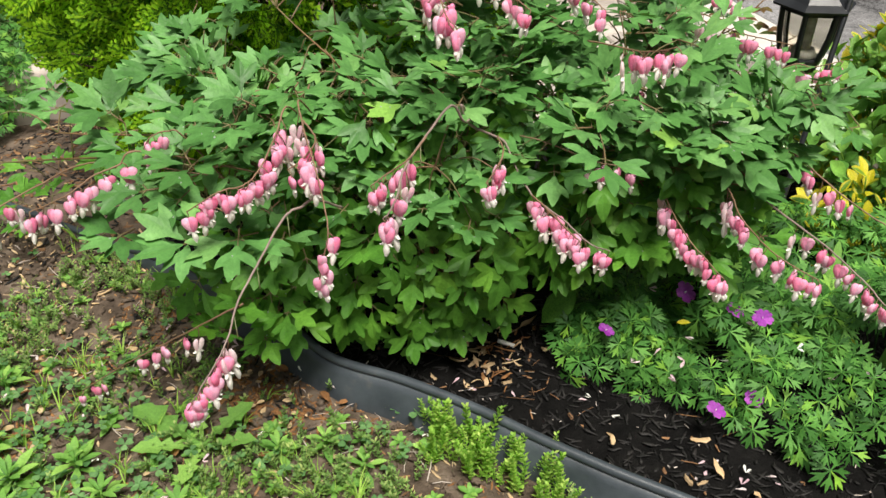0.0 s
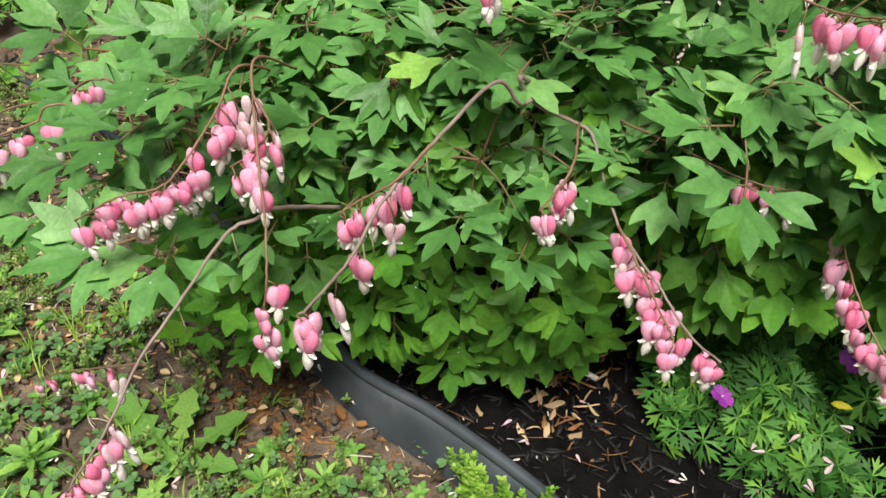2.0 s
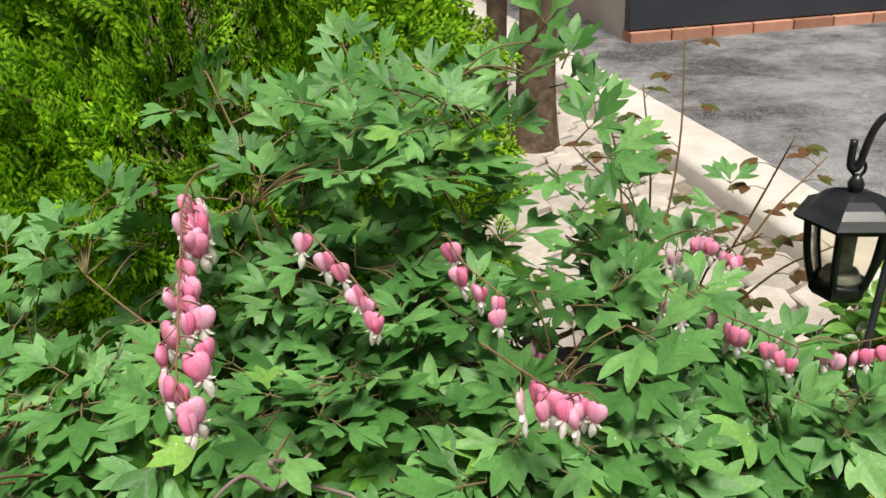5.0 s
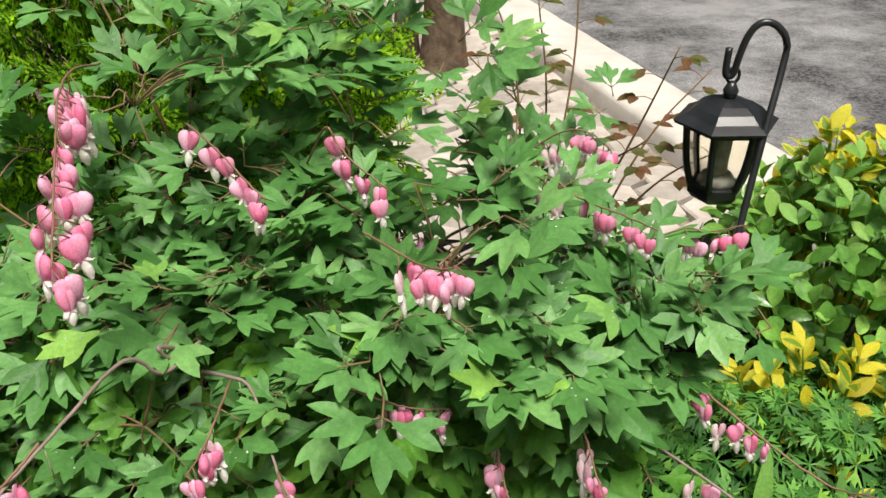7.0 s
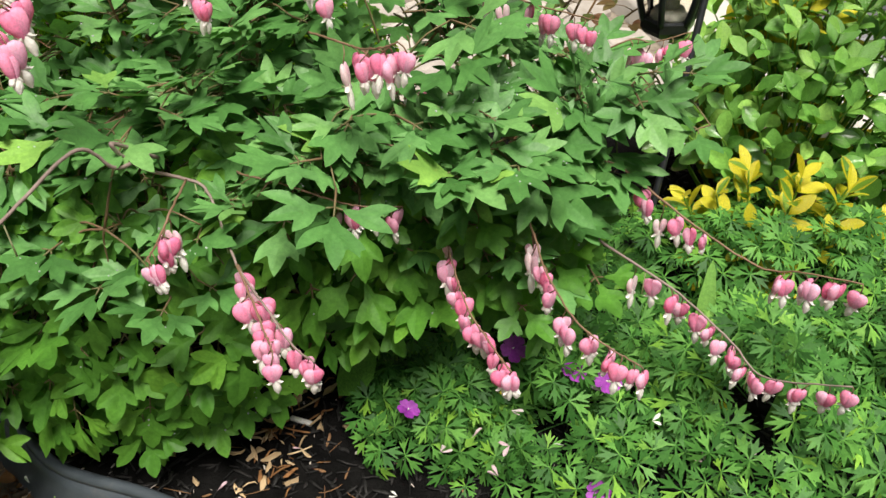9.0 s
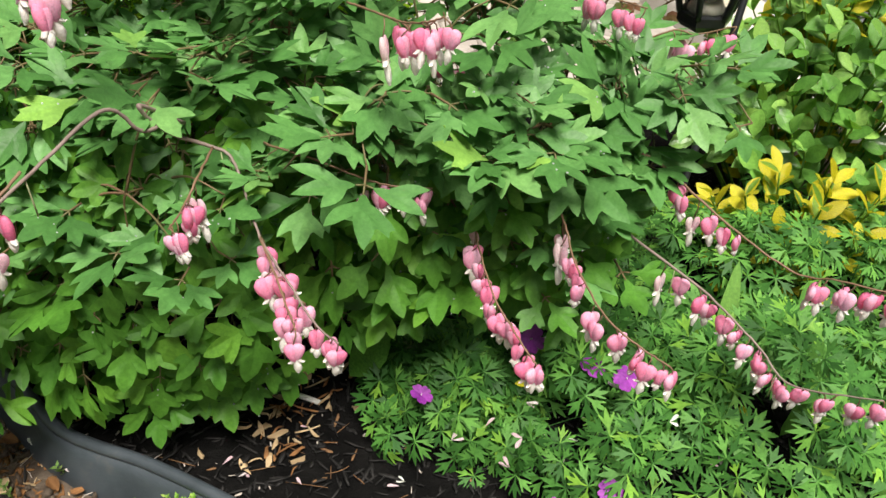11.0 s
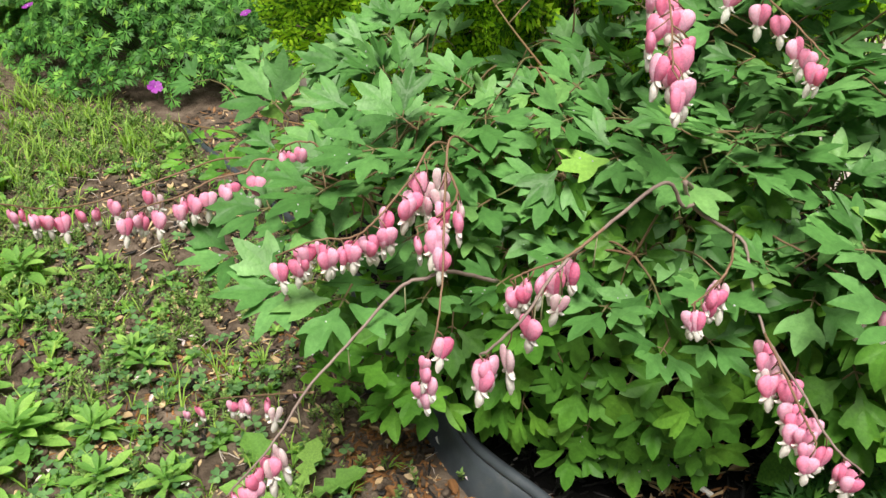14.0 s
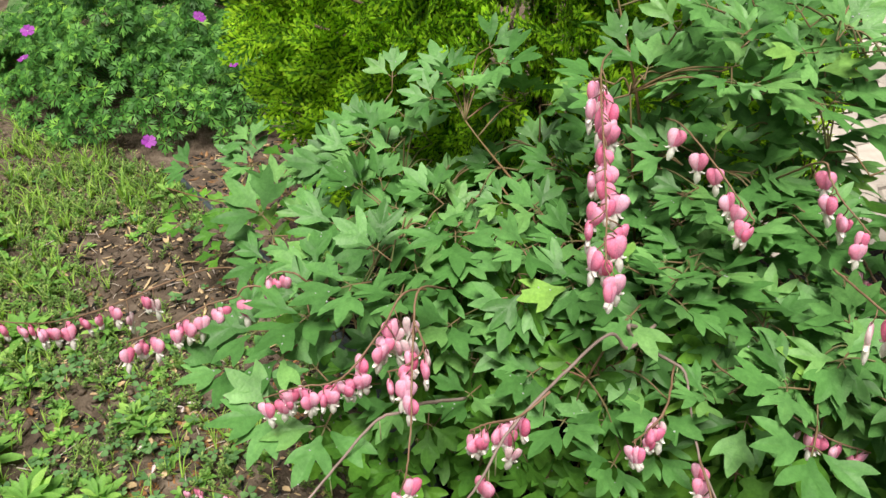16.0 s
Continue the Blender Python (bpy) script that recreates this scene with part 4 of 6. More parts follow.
    for i, (p, d, up, size, low) in enumerate(spots):
        m = aimed(p, d, up, size)
        k = rng.randrange(9)
        own = low_leaves if low else leaves
        if i < 300:
            child("leaf", (low_meshes if low else meshes)[k], plant, m)
        else:
            rest.join(own[k], m, 2 if low else 0)
        if rng.random() < 0.35:
            for _ in range(rng.randrange(1, 4)):
                at = m @ Vector(own[k].v[rng.randrange(140)])
                drops.join(bead, Matrix.Translation(at) @ m.to_3x3().normalized().to_4x4() @ Matrix.Scale(rng.uniform(0.5, 1.0), 4))
        j = min(joints, key=lambda q: (q - p).length)
        foot = m @ Vector((0, -0.02, -0.003))
        if (j - foot).length < 0.11:
            tube(spline([j, j.lerp(foot, 0.5) + Vector((0, 0, 0.012)), foot], 4), 0.0013, 0.0008, 4, 0, stalks)
    child("stalk_tangle", stalks.data("stalk_tangle", [STALK]), plant, kind="stuff")
    child("dew", drops.data("dew", [WATER]), plant, kind="stuff")
    child("inner_leaves", rest.data("inner_leaves", [HEART_LEAF, STALK, HEART_LEAF_LOW, STALK]), plant, kind="stuff")

    child("pedicel_tangle", pedicels.data("pedicel_tangle", [RACEME]), plant, kind="stuff")


# ---- cranesbill mounds ----
def cranes_leaf(rng):
    """A round leaf cut to the middle into narrow three-pronged fingers."""
    s = Shape()
    n = 7
    for k in range(n):
        a = radians(-148 + 296 * k / (n - 1)) + math.pi / 2
        L = 0.0215 * (1.0 - 0.15 * abs(k - 3) / 3) * rng.uniform(0.9, 1.1)
        d, w = Vector((math.cos(a), math.sin(a), 0)), Vector((-math.sin(a), math.cos(a), 0))
        lift = rng.uniform(-0.1, 0.25)

        def at(t, o):
            return d * L * t + w * L * o + Vector((0, 0, L * (lift * t - 0.35 * t * t)))

        half = [(0.0, 0.018), (0.36, 0.066), (0.52, 0.165), (0.80, 0.315), (0.90, 0.295), (0.66, 0.115), (0.90, 0.080)]
        rim = [at(t, -o) for t, o in half] + [at(1.12, 0.0)] + [at(t, o) for t, o in reversed(half)]
        s.add(rim, [tuple(range(len(rim)))])
    tube([Vector((0, -0.002, -0.03)), Vector((0, 0, 0))], 0.0006, 0.0005, 3, 0, s)
    return s


def violet_flower(rng):
    s = Shape()
    for k in range(5):
        a = 2 * math.pi * k / 5
        b = blade([(0.0, 0.0), (0.12, 0.16), (0.34, 0.46), (0.46, 0.76), (0.36, 0.97), (0.14, 1.02), (0.0, 0.93)], 0.12, 0.25, 0.05, rng)
        s.join(b, Matrix.Rotation(a, 4, "Z") @ Matrix.Rotation(radians(22), 4, "X") @ Matrix.Scale(0.0165, 4))
    tube([Vector((0, 0, -0.001)), Vector((0, 0, 0.004))], 0.0012, 0.0006, 5, 1, s)
    tube([Vector((0.004, 0.003, -0.05)), Vector((0, 0, -0.001))], 0.0007, 0.0007, 4, 2, s)
    return s


def cranesbill(name_seed, c, rx, ry, h, n, flowers, label, petals=0, lean=-0.5):
    rng = random.Random(name_seed)
    plant = thing("cranesbill", (c[0], c[1], 0.0), label, "plant", "cranesbill mounds")
    shapes = [cranes_leaf(rng) for _ in range(5)]
    meshes = [s.data("leaf", [CRANES]) for s in shapes]
    rest, stalks, made = Shape(), Shape(), 0
    for k in range(n):
        a = k * 2.399963
        q = math.sqrt((k + 0.5) / n)
        wob = 1 + 0.16 * noise.noise((math.cos(a) * 1.5, math.sin(a) * 1.5, name_seed))
        x, y = c[0] + rx * q * wob * math.cos(a) + rng.uniform(-0.01, 0.01), c[1] + ry * q * wob * math.sin(a) + rng.uniform(-0.01, 0.01)
        z = 0.045 + h * (1 - q ** 3.4) * (1 + 0.8 * noise.noise((x * 9, y * 9, name_seed))) + rng.uniform(-0.05, 0.025)
        tip = Vector((x, y, z))
        grow = Vector((0.8 * q * math.cos(a) + rng.uniform(-0.3, 0.3), 0.8 * q * math.sin(a) + lean * 0.5 + rng.uniform(-0.3, 0.3), 1.0)).normalized()
        for i in range(7):
            b = i * 2.399963 + k
            w = grow.orthogonal().normalized()
            w.rotate(Matrix.Rotation(b, 3, grow))
            t = i / 6
            at = tip + w * (0.008 + 0.032 * t) + grow * (0.012 - 0.030 * t)
            nrm = grow + w * rng.uniform(-0.25, 0.35) + Vector((rng.uniform(-0.25, 0.25), rng.uniform(-0.5, 0.0), 0.3))
            m = aimed(at, w + grow * (0.6 - 0.8 * t), nrm, rng.uniform(1.0, 1.35) * (0.78 + 0.28 * t))
            sh = rng.randrange(5)
            if made < 300 and i % 3 == 2:
                child("leaf", meshes[sh], plant, m)
                made += 1
            else:
                rest.join(shapes[sh], m)
        foot = Vector((c[0] + 0.35 * (x - c[0]), c[1] + 0.35 * (y - c[1]), 0.02))
        tube(spline([foot, foot.lerp(tip, 0.6) + Vector((0, 0, 0.02)), tip], 4), 0.001, 0.0008, 4, 0, stalks)
    child("foliage", rest.data("foliage", [CRANES]), plant, kind="stuff")
    child("stalk_tangle", stalks.data("stalk_tangle", [CRANES]), plant, kind="stuff")
    me = violet_flower(rng).data("flower", [VIOLET, WHITE, CRANES])
    for x, y, z in flowers:
        child("flower", me, plant, aimed((x, y, z), (rng.uniform(-1, 1), 1, 0.3), (rng.uniform(-0.9, 0.9), rng.uniform(-1, 0), 0.9), rng.uniform(0.75, 1.0)), "violet five-petalled flower")


# ---- euonymus ----
def euonymus(seed, c, r, h, n, label, yellow=False, z0=0.05, leaf=(0.034, 0.050)):
    rng = random.Random(seed)
    plant = thing("euonymus", (c[0], c[1], 0.0), label, "shrub", "euonymus shrubs")
    wide = 0.84 if yellow else 1.0
    half = [(wide * x, y) for x, y in ((0.0, 0.0), (0.06, 0.06), (0.22, 0.28), (0.30, 0.52), (0.25, 0.76), (0.12, 0.94), (0.0, 1.02))]
    shapes = []
    for k in range(5):
        s = blade(half, rng.uniform(0.1, 0.45), rng.uniform(0.0, 0.35), 0.01, rng, 0, 0.5 if yellow else 0.5, 1 if yellow else 0)
        if yellow and k in (1, 3, 4):
            s.m = [1] * len(s.m)
        shapes.append(s)
    mats = [EUO_DARK, YELLOW] if yellow else [EUO, EUO]
    meshes = [s.data("leaf", mats) for s in shapes]
    twigs, rest, made = Shape(), Shape(), 0
    sprigs = n // 7
    for k in range(sprigs):
        a = k * 2.399963
        q = math.sqrt((k + 0.5) / sprigs)
        tip = Vector((c[0] + r[0] * q * math.cos(a), c[1] + r[1] * q * math.sin(a), z0 + h * (1 - 0.75 * q ** 2.2) * rng.uniform(0.75, 1.08)))
        foot = Vector((c[0] + 0.5 * (tip.x - c[0]), c[1] + 0.5 * (tip.y - c[1]), max(0.0, tip.z - 0.16)))
        line = spline([foot, foot.lerp(tip, 0.55) + Vector((0, 0, 0.015)), tip], 5)
        tube(line, 0.0022, 0.0012, 5, 0, twigs)
        grow = (line[-1] - line[-3]).normalized()
        for i in range(7):
            t = line[-1 - min(i // 2 * 2, 8)]
            b = i * 1.7 + k
            side = grow.orthogonal().normalized()
            side.rotate(Matrix.Rotation(b, 3, grow))
            d = side + grow * (0.9 - 0.15 * i) + Vector((rng.uniform(-0.4, 0.4), rng.uniform(-0.5, 0.3), rng.uniform(0.0, 0.8)))
            m = aimed(t, d, grow + Vector((rng.uniform(-0.6, 0.6), rng.uniform(-0.9, 0.3), 0.5)), rng.uniform(*leaf))
            s = rng.randrange(5)
            if made < 300:
                child("leaf", meshes[s], plant, m)
                made += 1
            else:
                rest.join(shapes[s], m)
    child("twig_tangle", twigs.data("twig_tangle", [EUO_DARK]), plant, kind="stuff")
    if rest.v:
        child("foliage", rest.data("foliage", mats), plant, kind="stuff")


# ---- arborvitae ----
def spray(rng):
    """A flat fan of scaly twigs."""
    s = Shape()

    def ribbon(a, b, w, slot):
        d = (b - a).normalized()
        x = d.cross(Vector((0, 0, 1)))
        x = x.normalized() * w if x.length > 1e-5 else Vector((w, 0, 0))
        m = a.lerp(b, 0.6)
        s.add([a, m + x, b, m - x], [(0, 1, 2, 3)], slot)

    L = 0.075
    for i in range(6):
        ribbon(Vector((0, L * i / 6, 0)), Vector((0, L * (i + 1.6) / 6, rng.uniform(-0.003, 0.003))), 0.0024, 0 if i < 2 else 1)
        for side in (-1, 1):
            p = Vector((0, L * (i + 0.4 * (side > 0)) / 6, 0))
            l = 0.036 * (1 - 0.12 * i) * rng.uniform(0.75, 1.2)
            d = Vector((side * 0.95, 1.0, rng.uniform(-0.35, 0.35))).normalized()
            ribbon(p, p + d * l * 0.7, 0.0023, 0)
            ribbon(p + d * l * 0.4, p + d * l * 1.12, 0.0026, 1)
            for e in (-1, 1):
                d2 = Vector((d.x + e * 0.75, d.y + 0.2, rng.uniform(-0.35, 0.35))).normalized()
                s0 = l * (0.45 + 0.15 * e)
                ribbon(p + d * s0, p + d * s0 + d2 * l * 0.52, 0.0023, 1)
                ribbon(p + d * (s0 - 0.22 * l), p + d * (s0 - 0.22 * l) + d2 * l * 0.36, 0.0024, 0)
    return s


def arborvitae(c, r, zc, seed, n, label):
    rng = random.Random(seed)
    plant = thing("arborvitae", (c[0], c[1], 0.0), label, "shrub")
    shapes = [spray(rng) for _ in range(5)]
    meshes = [s.data("spray", [THUJA, THUJA_TIP]) for s in shapes]
    rest = Shape()
    made = 0
    child("trunk", tube(spline([(c[0], c[1], -0.02), (c[0] + 0.02, c[1], 0.4), (c[0], c[1], zc + r[2] * 0.7)], 6), 0.03, 0.006, 8).data("trunk", [BARK]), plant)
    twigs = Shape()
    for k in range(n):
        u = (k + 0.5) / n
        a = k * 2.399963
        cz = 1 - 1.85 * u
        ring = math.sqrt(max(0.0, 1 - cz * cz))
        d = Vector((ring * math.cos(a), ring * math.sin(a), cz))
        if d.y > 0.15:
            continue
        lump = 1 + 0.16 * noise.noise((d.x * 3.5, d.y * 3.5, d.z * 3.5 + seed)) + 0.24 * noise.noise((d.x * 8, d.y * 8, d.z * 8 + seed))
        deep = 1 - (0.22 if k % 3 else 0.5) * rng.random() ** 1.3
        p = Vector((c[0] + d.x * r[0] * lump * deep, c[1] + d.y * r[1] * lump * deep, zc + d.z * r[2] * lump * deep))
        if p.z < 0.03:
            continue
        along = d * 0.9 + Vector((rng.uniform(-0.7, 0.7), rng.uniform(-0.6, 0.6), rng.uniform(-0.2, 0.9)))
        up = Vector((-d.y, d.x, 0)) * rng.choice((-1, 1)) + d * rng.uniform(-0.4, 0.8) + Vector((0, 0, 0.2))
        m = aimed(p - along.normalized() * 0.04, along, up, rng.uniform(0.55, 1.0))
        s = rng.randrange(5)
        near = d.y < -0.5 and k % 4 == 0
        if near and made < 300:
            child("spray", meshes[s], plant, m)
            made += 1
        else:
            rest.join(shapes[s], m)
        if k % 23 == 0:
            hub = Vector((c[0], c[1], max(0.05, p.z - 0.25)))
            tube([hub.lerp(p, 0.3), hub.lerp(p, 0.7), p], 0.004, 0.002, 4, 0, twigs)
    child("foliage", rest.data("foliage", [THUJA, THUJA_TIP]), plant, kind="stuff")
    child("twig_tangle", twigs.data("twig_tangle", [BARK]), plant, kind="stuff")


# ---- lantern on its hook ----
def lantern():
    c = Vector((0.643, 1.455, -0.060))
    k = thing("garden_lantern", (c.x, c.y, 0.33), "small black six-sided lantern hanging from a hook", "lantern")

    def sized(s):
        s.v = [tuple(c + (Vector(p) - c) * 1.05) for p in s.v]
        return s

    def prism(levels, slot=0, sides=6, turn=0.0):
        v = []
        for z, r in levels:
            for i in range(sides):
                a = 2 * math.pi * i / sides + turn
                v.append((c.x + r * math.cos(a), c.y + r * math.sin(a), z + c.z))
        f = [(j * sides + i, j * sides + (i + 1) % sides, (j + 1) * sides + (i + 1) % sides, (j + 1) * sides + i) for j in range(len(levels) - 1) for i in range(sides)]
        f += [tuple(reversed(range(sides))), tuple(range((len(levels) - 1) * sides, len(levels) * sides))]
        return sized(Shape().add(v, f, slot))

    t = radians(-3)
    child("roof", prism([(0.478, 0.040), (0.481, 0.054), (0.479, 0.066), (0.483, 0.068), (0.491, 0.053), (0.500, 0.043), (0.507, 0.030), (0.511, 0.014), (0.512, 0.008)], turn=t).data("roof", [LAMP_BLACK], False), k)
    child("base", prism([(0.366, 0.020), (0.372, 0.031), (0.380, 0.037), (0.392, 0.038), (0.394, 0.033)], turn=t).data("base", [LAMP_BLACK], False), k)
    child("upper_ring", prism([(0.470, 0.049), (0.481, 0.052)], turn=t).data("upper_ring", [LAMP_BLACK], False), k)
    bar = None
    for i in range(6):
        a = 2 * math.pi * i / 6 + t
        d = Vector((math.cos(a), math.sin(a), 0))
        line = spline([c + d * 0.034 + Vector((0, 0, 0.390)), c + d * 0.044 + Vector((0, 0, 0.428)), c + d * 0.049 + Vector((0, 0, 0.476))], 5)
        child("bar", sized(tube(line, 0.0050, 0.0050, 6)).data("bar", [LAMP_BLACK]), k)
        a2 = a + 2 * math.pi / 6
        e = Vector((math.cos(a2), math.sin(a2), 0))
        v, f = [], []
        for z, r in ((0.392, 0.033), (0.410, 0.038), (0.428, 0.0425), (0.450, 0.0455), (0.474, 0.0475)):
            for w in (d, e):
                v.append(c + w * r + Vector((0, 0, z)))
                v.append(c + w * (r - 0.0015) + Vector((0, 0, z)))
        for j in range(4):
            q = 4 * j
            f += [(q, q + 2, q + 6, q + 4), (q + 1, q + 5, q + 7, q + 3)]
        pane = child("pane", sized(Shape().add(v, f)).data("pane", [GLASS], False), k)
        pane.visible_shadow = False
    child("lamp", sized(tube([c + Vector((0, 0, 0.394)), c + Vector((0, 0, 0.400)), c + Vector((0, 0, 0.406))], 0.026, 0.020, 12)).data("lamp", [CLEAR]), k)
    child("bulb", sized(tube([c + Vector((0, 0, 0.407)), c + Vector((0, 0, 0.44)), c + Vector((0, 0, 0.478))], 0.012, 0.012, 10)).data("bulb", [CLEAR]), k)
    child("knob", prism([(0.511, 0.006), (0.516, 0.009), (0.522, 0.010), (0.528, 0.007), (0.533, 0.004)], sides=12).data("knob", [LAMP_BLACK]), k)
    loop = [c + Vector((0.008 * math.cos(b), 0, 0.541 + 0.010 * math.sin(b))) for b in np.linspace(-1.5, 4.7, 13)]
    child("ring", sized(tube(loop, 0.0022, 0.0022, 6)).data("ring", [LAMP_BLACK]), k)
    hook = [(0.538, 1.18, -0.05), (0.579, 1.245, 0.10), (0.621, 1.313, 0.25), (0.668, 1.389, 0.42), (0.702, 1.443, 0.528), (0.701, 1.445, 0.555), (0.690, 1.446, 0.571), (0.676, 1.447, 0.579), (0.662, 1.449, 0.576), (0.652, 1.451, 0.560), (0.646, 1.453, 0.534), (0.643, 1.454, 0.514), (0.638, 1.455, 0.507), (0.632, 1.455, 0.513), (0.632, 1.455, 0.545)]
    h = tube(spline(hook, 6), 0.0048, 0.0048, 10)
    tagged(new("shepherd_hook", h.data("shepherd_hook", [LAMP_BLACK])), "leaning black metal shepherd hook stuck in the bed", "hook")


# ---- weeds, litter and small things ----
def on_soil(x, y):
    return relief(x, y)


def outside(x, y, gap=0.02):
    return y < edge_y(x) - gap


def rosette(rng, at, r, n, label, group="rosette weeds"):
    w = thing("weed_rosette", at, label, "weed", group)
    half = [(0.0, 0.0), (0.05, 0.06), (0.08, 0.30), (0.145, 0.56), (0.15, 0.72), (0.085, 0.90), (0.0, 1.0)]
    shapes = []
    for _ in range(3):
        b = blade(half, rng.uniform(0.15, 0.4), rng.uniform(0.25, 0.5), 0.01, rng)
        b.v = [(0.06 * x, 0.06 * y, 0.06 * z) for x, y, z in b.v]
        shapes.append(b.data("leaf", [WEED]))
    tall = 0.55 * r
    child("stem", tube([Vector(at) + Vector((0, 0, -0.004)), Vector(at) + Vector((0, 0, tall))], 0.0018, 0.0012, 5).data("stem", [WEED]), w)
    for k in range(n):
        a = k * 2.399963 + rng.uniform(-0.2, 0.2)
        q = k / n
        d = Vector((math.cos(a), math.sin(a), 1.6 - 1.5 * q + rng.uniform(-0.12, 0.12)))
        child("leaf", shapes[rng.randrange(3)], w, aimed(Vector(at) + Vector((0, 0, tall * (1 - q) + 0.003)), d, (0, 0, 1), r * (0.40 + 0.65 * q) * rng.uniform(0.85, 1.1) / 0.06))


def sprig(rng, slot=0):
    """A little upright shoot with whorls of tiny leaves."""
    s = Shape()
    h = rng.uniform(0.02, 0.035)
    bend = Vector((rng.uniform(-0.5, 0.5), rng.uniform(-0.5, 0.5), 1)).normalized()
    tube([Vector((0, 0, -0.004)), bend * h * 0.5, bend * h], 0.0006, 0.0004, 3, slot, s)
    for k in range(16):
        p = bend * h * (0.12 + 0.88 * k / 15)
        a = k * 2.4
        d = Vector((math.cos(a), math.sin(a), 0.7))
        l, x = rng.uniform(0.004, 0.0065), Vector((-math.sin(a), math.cos(a), 0)) * 0.0016
        s.add([p, p + d * l * 0.5 + x, p + d * l, p + d * l * 0.5 - x], [(0, 1, 2, 3)], slot)
    return s


def thyme_sprig(rng):
    """A taller shoot, thick with small pointed leaves."""
    s = Shape()
    h = rng.uniform(0.05, 0.085)
    top = Vector((rng.uniform(-0.02, 0.02), rng.uniform(-0.025, 0.01), h))
    line = spline([Vector((0, 0, -0.005)), top * 0.5 + Vector((rng.uniform(-0.006, 0.006), 0, 0)), top], 5)
    tube(line, 0.0008, 0.0005, 3, 0, s)
    for k in range(44):
        t = (0.08 + 0.92 * k / 43) * (len(line) - 1)
        i = min(int(t), len(line) - 2)
        p = line[i].lerp(line[i + 1], t - i)
        a = k * 2.4
        d = Vector((math.cos(a), math.sin(a), 0.8))
        l, x = rng.uniform(0.006, 0.010) * (1.15 - 0.5 * k / 43), Vector((-math.sin(a), math.cos(a), 0)) * 0.0023
        s.add([p, p + d * l * 0.5 + x, p + d * l, p + d * l * 0.5 - x], [(0, 1, 2, 3)])
    return s


def clover(rng):
    s = Shape()
    h = rng.uniform(0.010, 0.022)
    tube([Vector((0, 0, -0.003)), Vector((0, 0, h))], 0.0005, 0.0004, 3, 0, s)
    half = [(0.0, 0.0), (0.35, 0.35), (0.46, 0.7), (0.30, 0.97), (0.0, 0.88)]
    for k in range(3):
        a = 2 * math.pi * k / 3 + rng.uniform(-0.2, 0.2)
        s.join(blade(half, 0.25, 0.1, 0.0, rng), aimed((0, 0, h), (math.cos(a), math.sin(a), rng.uniform(-0.1, 0.25)), (0, 0, 1), rng.uniform(0.007, 0.0115)))
    return s


def tuft(rng):
    s = Shape()
    for k in range(6):
        a, l, w = rng.uniform(0, 6.28), rng.uniform(0.025, 0.06), 0.0012
        d = Vector((math.cos(a), math.sin(a), 0))
        x = Vector((-d.y, d.x, 0)) * w
        p1, p2 = d * l * 0.25 + Vector((0, 0, l * 0.6)), d * l * 0.7 + Vector((0, 0, l * 0.85))
        s.add([-x, x, p1 + x, p1 - x, p2], [(0, 1, 2, 3), (3, 2, 4)])
    return s


def scatter(name, shapes, mats, n, region, label, category, dens=None, seed=1, flat=0.0, size=(0.8, 1.3), z=on_soil):
    rng = random.Random(seed)
    s, made, tries = Shape(), 0, 0
    while made < n and tries < n * 12:
        tries += 1
        x, y = rng.uniform(*region[:2]), rng.uniform(*region[2:])
        if dens and rng.random() > dens(x, y):
            continue
        made += 1
        s.join(shapes[rng.randrange(len(shapes))], pose(x, y, z(x, y), rng.uniform(-12, 12), rng.uniform(-12, 12), rng.uniform(0, 360)) @ Matrix.Scale(rng.uniform(*size), 4))
    tagged(new(name, s.data(name, mats)), label, category, kind="stuff")


def clumps(x, y, scale, cut, seed):
    return max(0.0, min(1.0, (noise.noise((x * scale, y * scale, seed)) - cut) * 5))


def near(x, y, places):
    return min(1.0, sum(math.exp(-((x - a) ** 2 + (y - b) ** 2) / (r * r)) for a, b, r in places))


MOSSY = ((-0.59, 1.23, 0.10), (-0.65, 1.08, 0.10), (-0.44, 1.08, 0.08), (-0.35, 0.98, 0.07), (-0.15, 0.80, 0.07), (-0.2, 0.74, 0.06), (-0.95, 1.25, 0.12), (-0.3, 0.74, 0.06), (-1.35, 1.35, 0.12), (-1.27, 1.45, 0.12), (-1.09, 1.16, 0.10), (-1.05, 1.06, 0.09), (-0.97, 0.97, 0.09), (-1.085, 1.534, 0.07), (-1.018, 1.489, 0.08), (-1.227, 1.426, 0.10), (-1.214, 1.508, 0.08), (-1.276, 1.335, 0.10))
CLOVERY = ((-0.43, 0.95, 0.07), (-0.54, 0.93, 0.08), (-0.40, 0.83, 0.08), (-0.30, 0.87, 0.05), (-0.62, 0.87, 0.08), (-0.50, 0.74, 0.09), (-0.70, 0.95, 0.06), (-0.24, 0.80, 0.05), (-0.8, 1.1, 0.08), (-0.36, 0.70, 0.08), (-0.72, 0.78, 0.08), (-0.97, 0.90, 0.08), (-0.85, 0.98, 0.06))
RUSTY = ((-0.23, 1.015, 0.05), (-0.255, 0.914, 0.045), (-0.30, 0.96, 0.04), (-0.55, 0.98, 0.03), (-0.47, 1.13, 0.03), (-0.60, 0.85, 0.03), (-0.19, 0.89, 0.03))


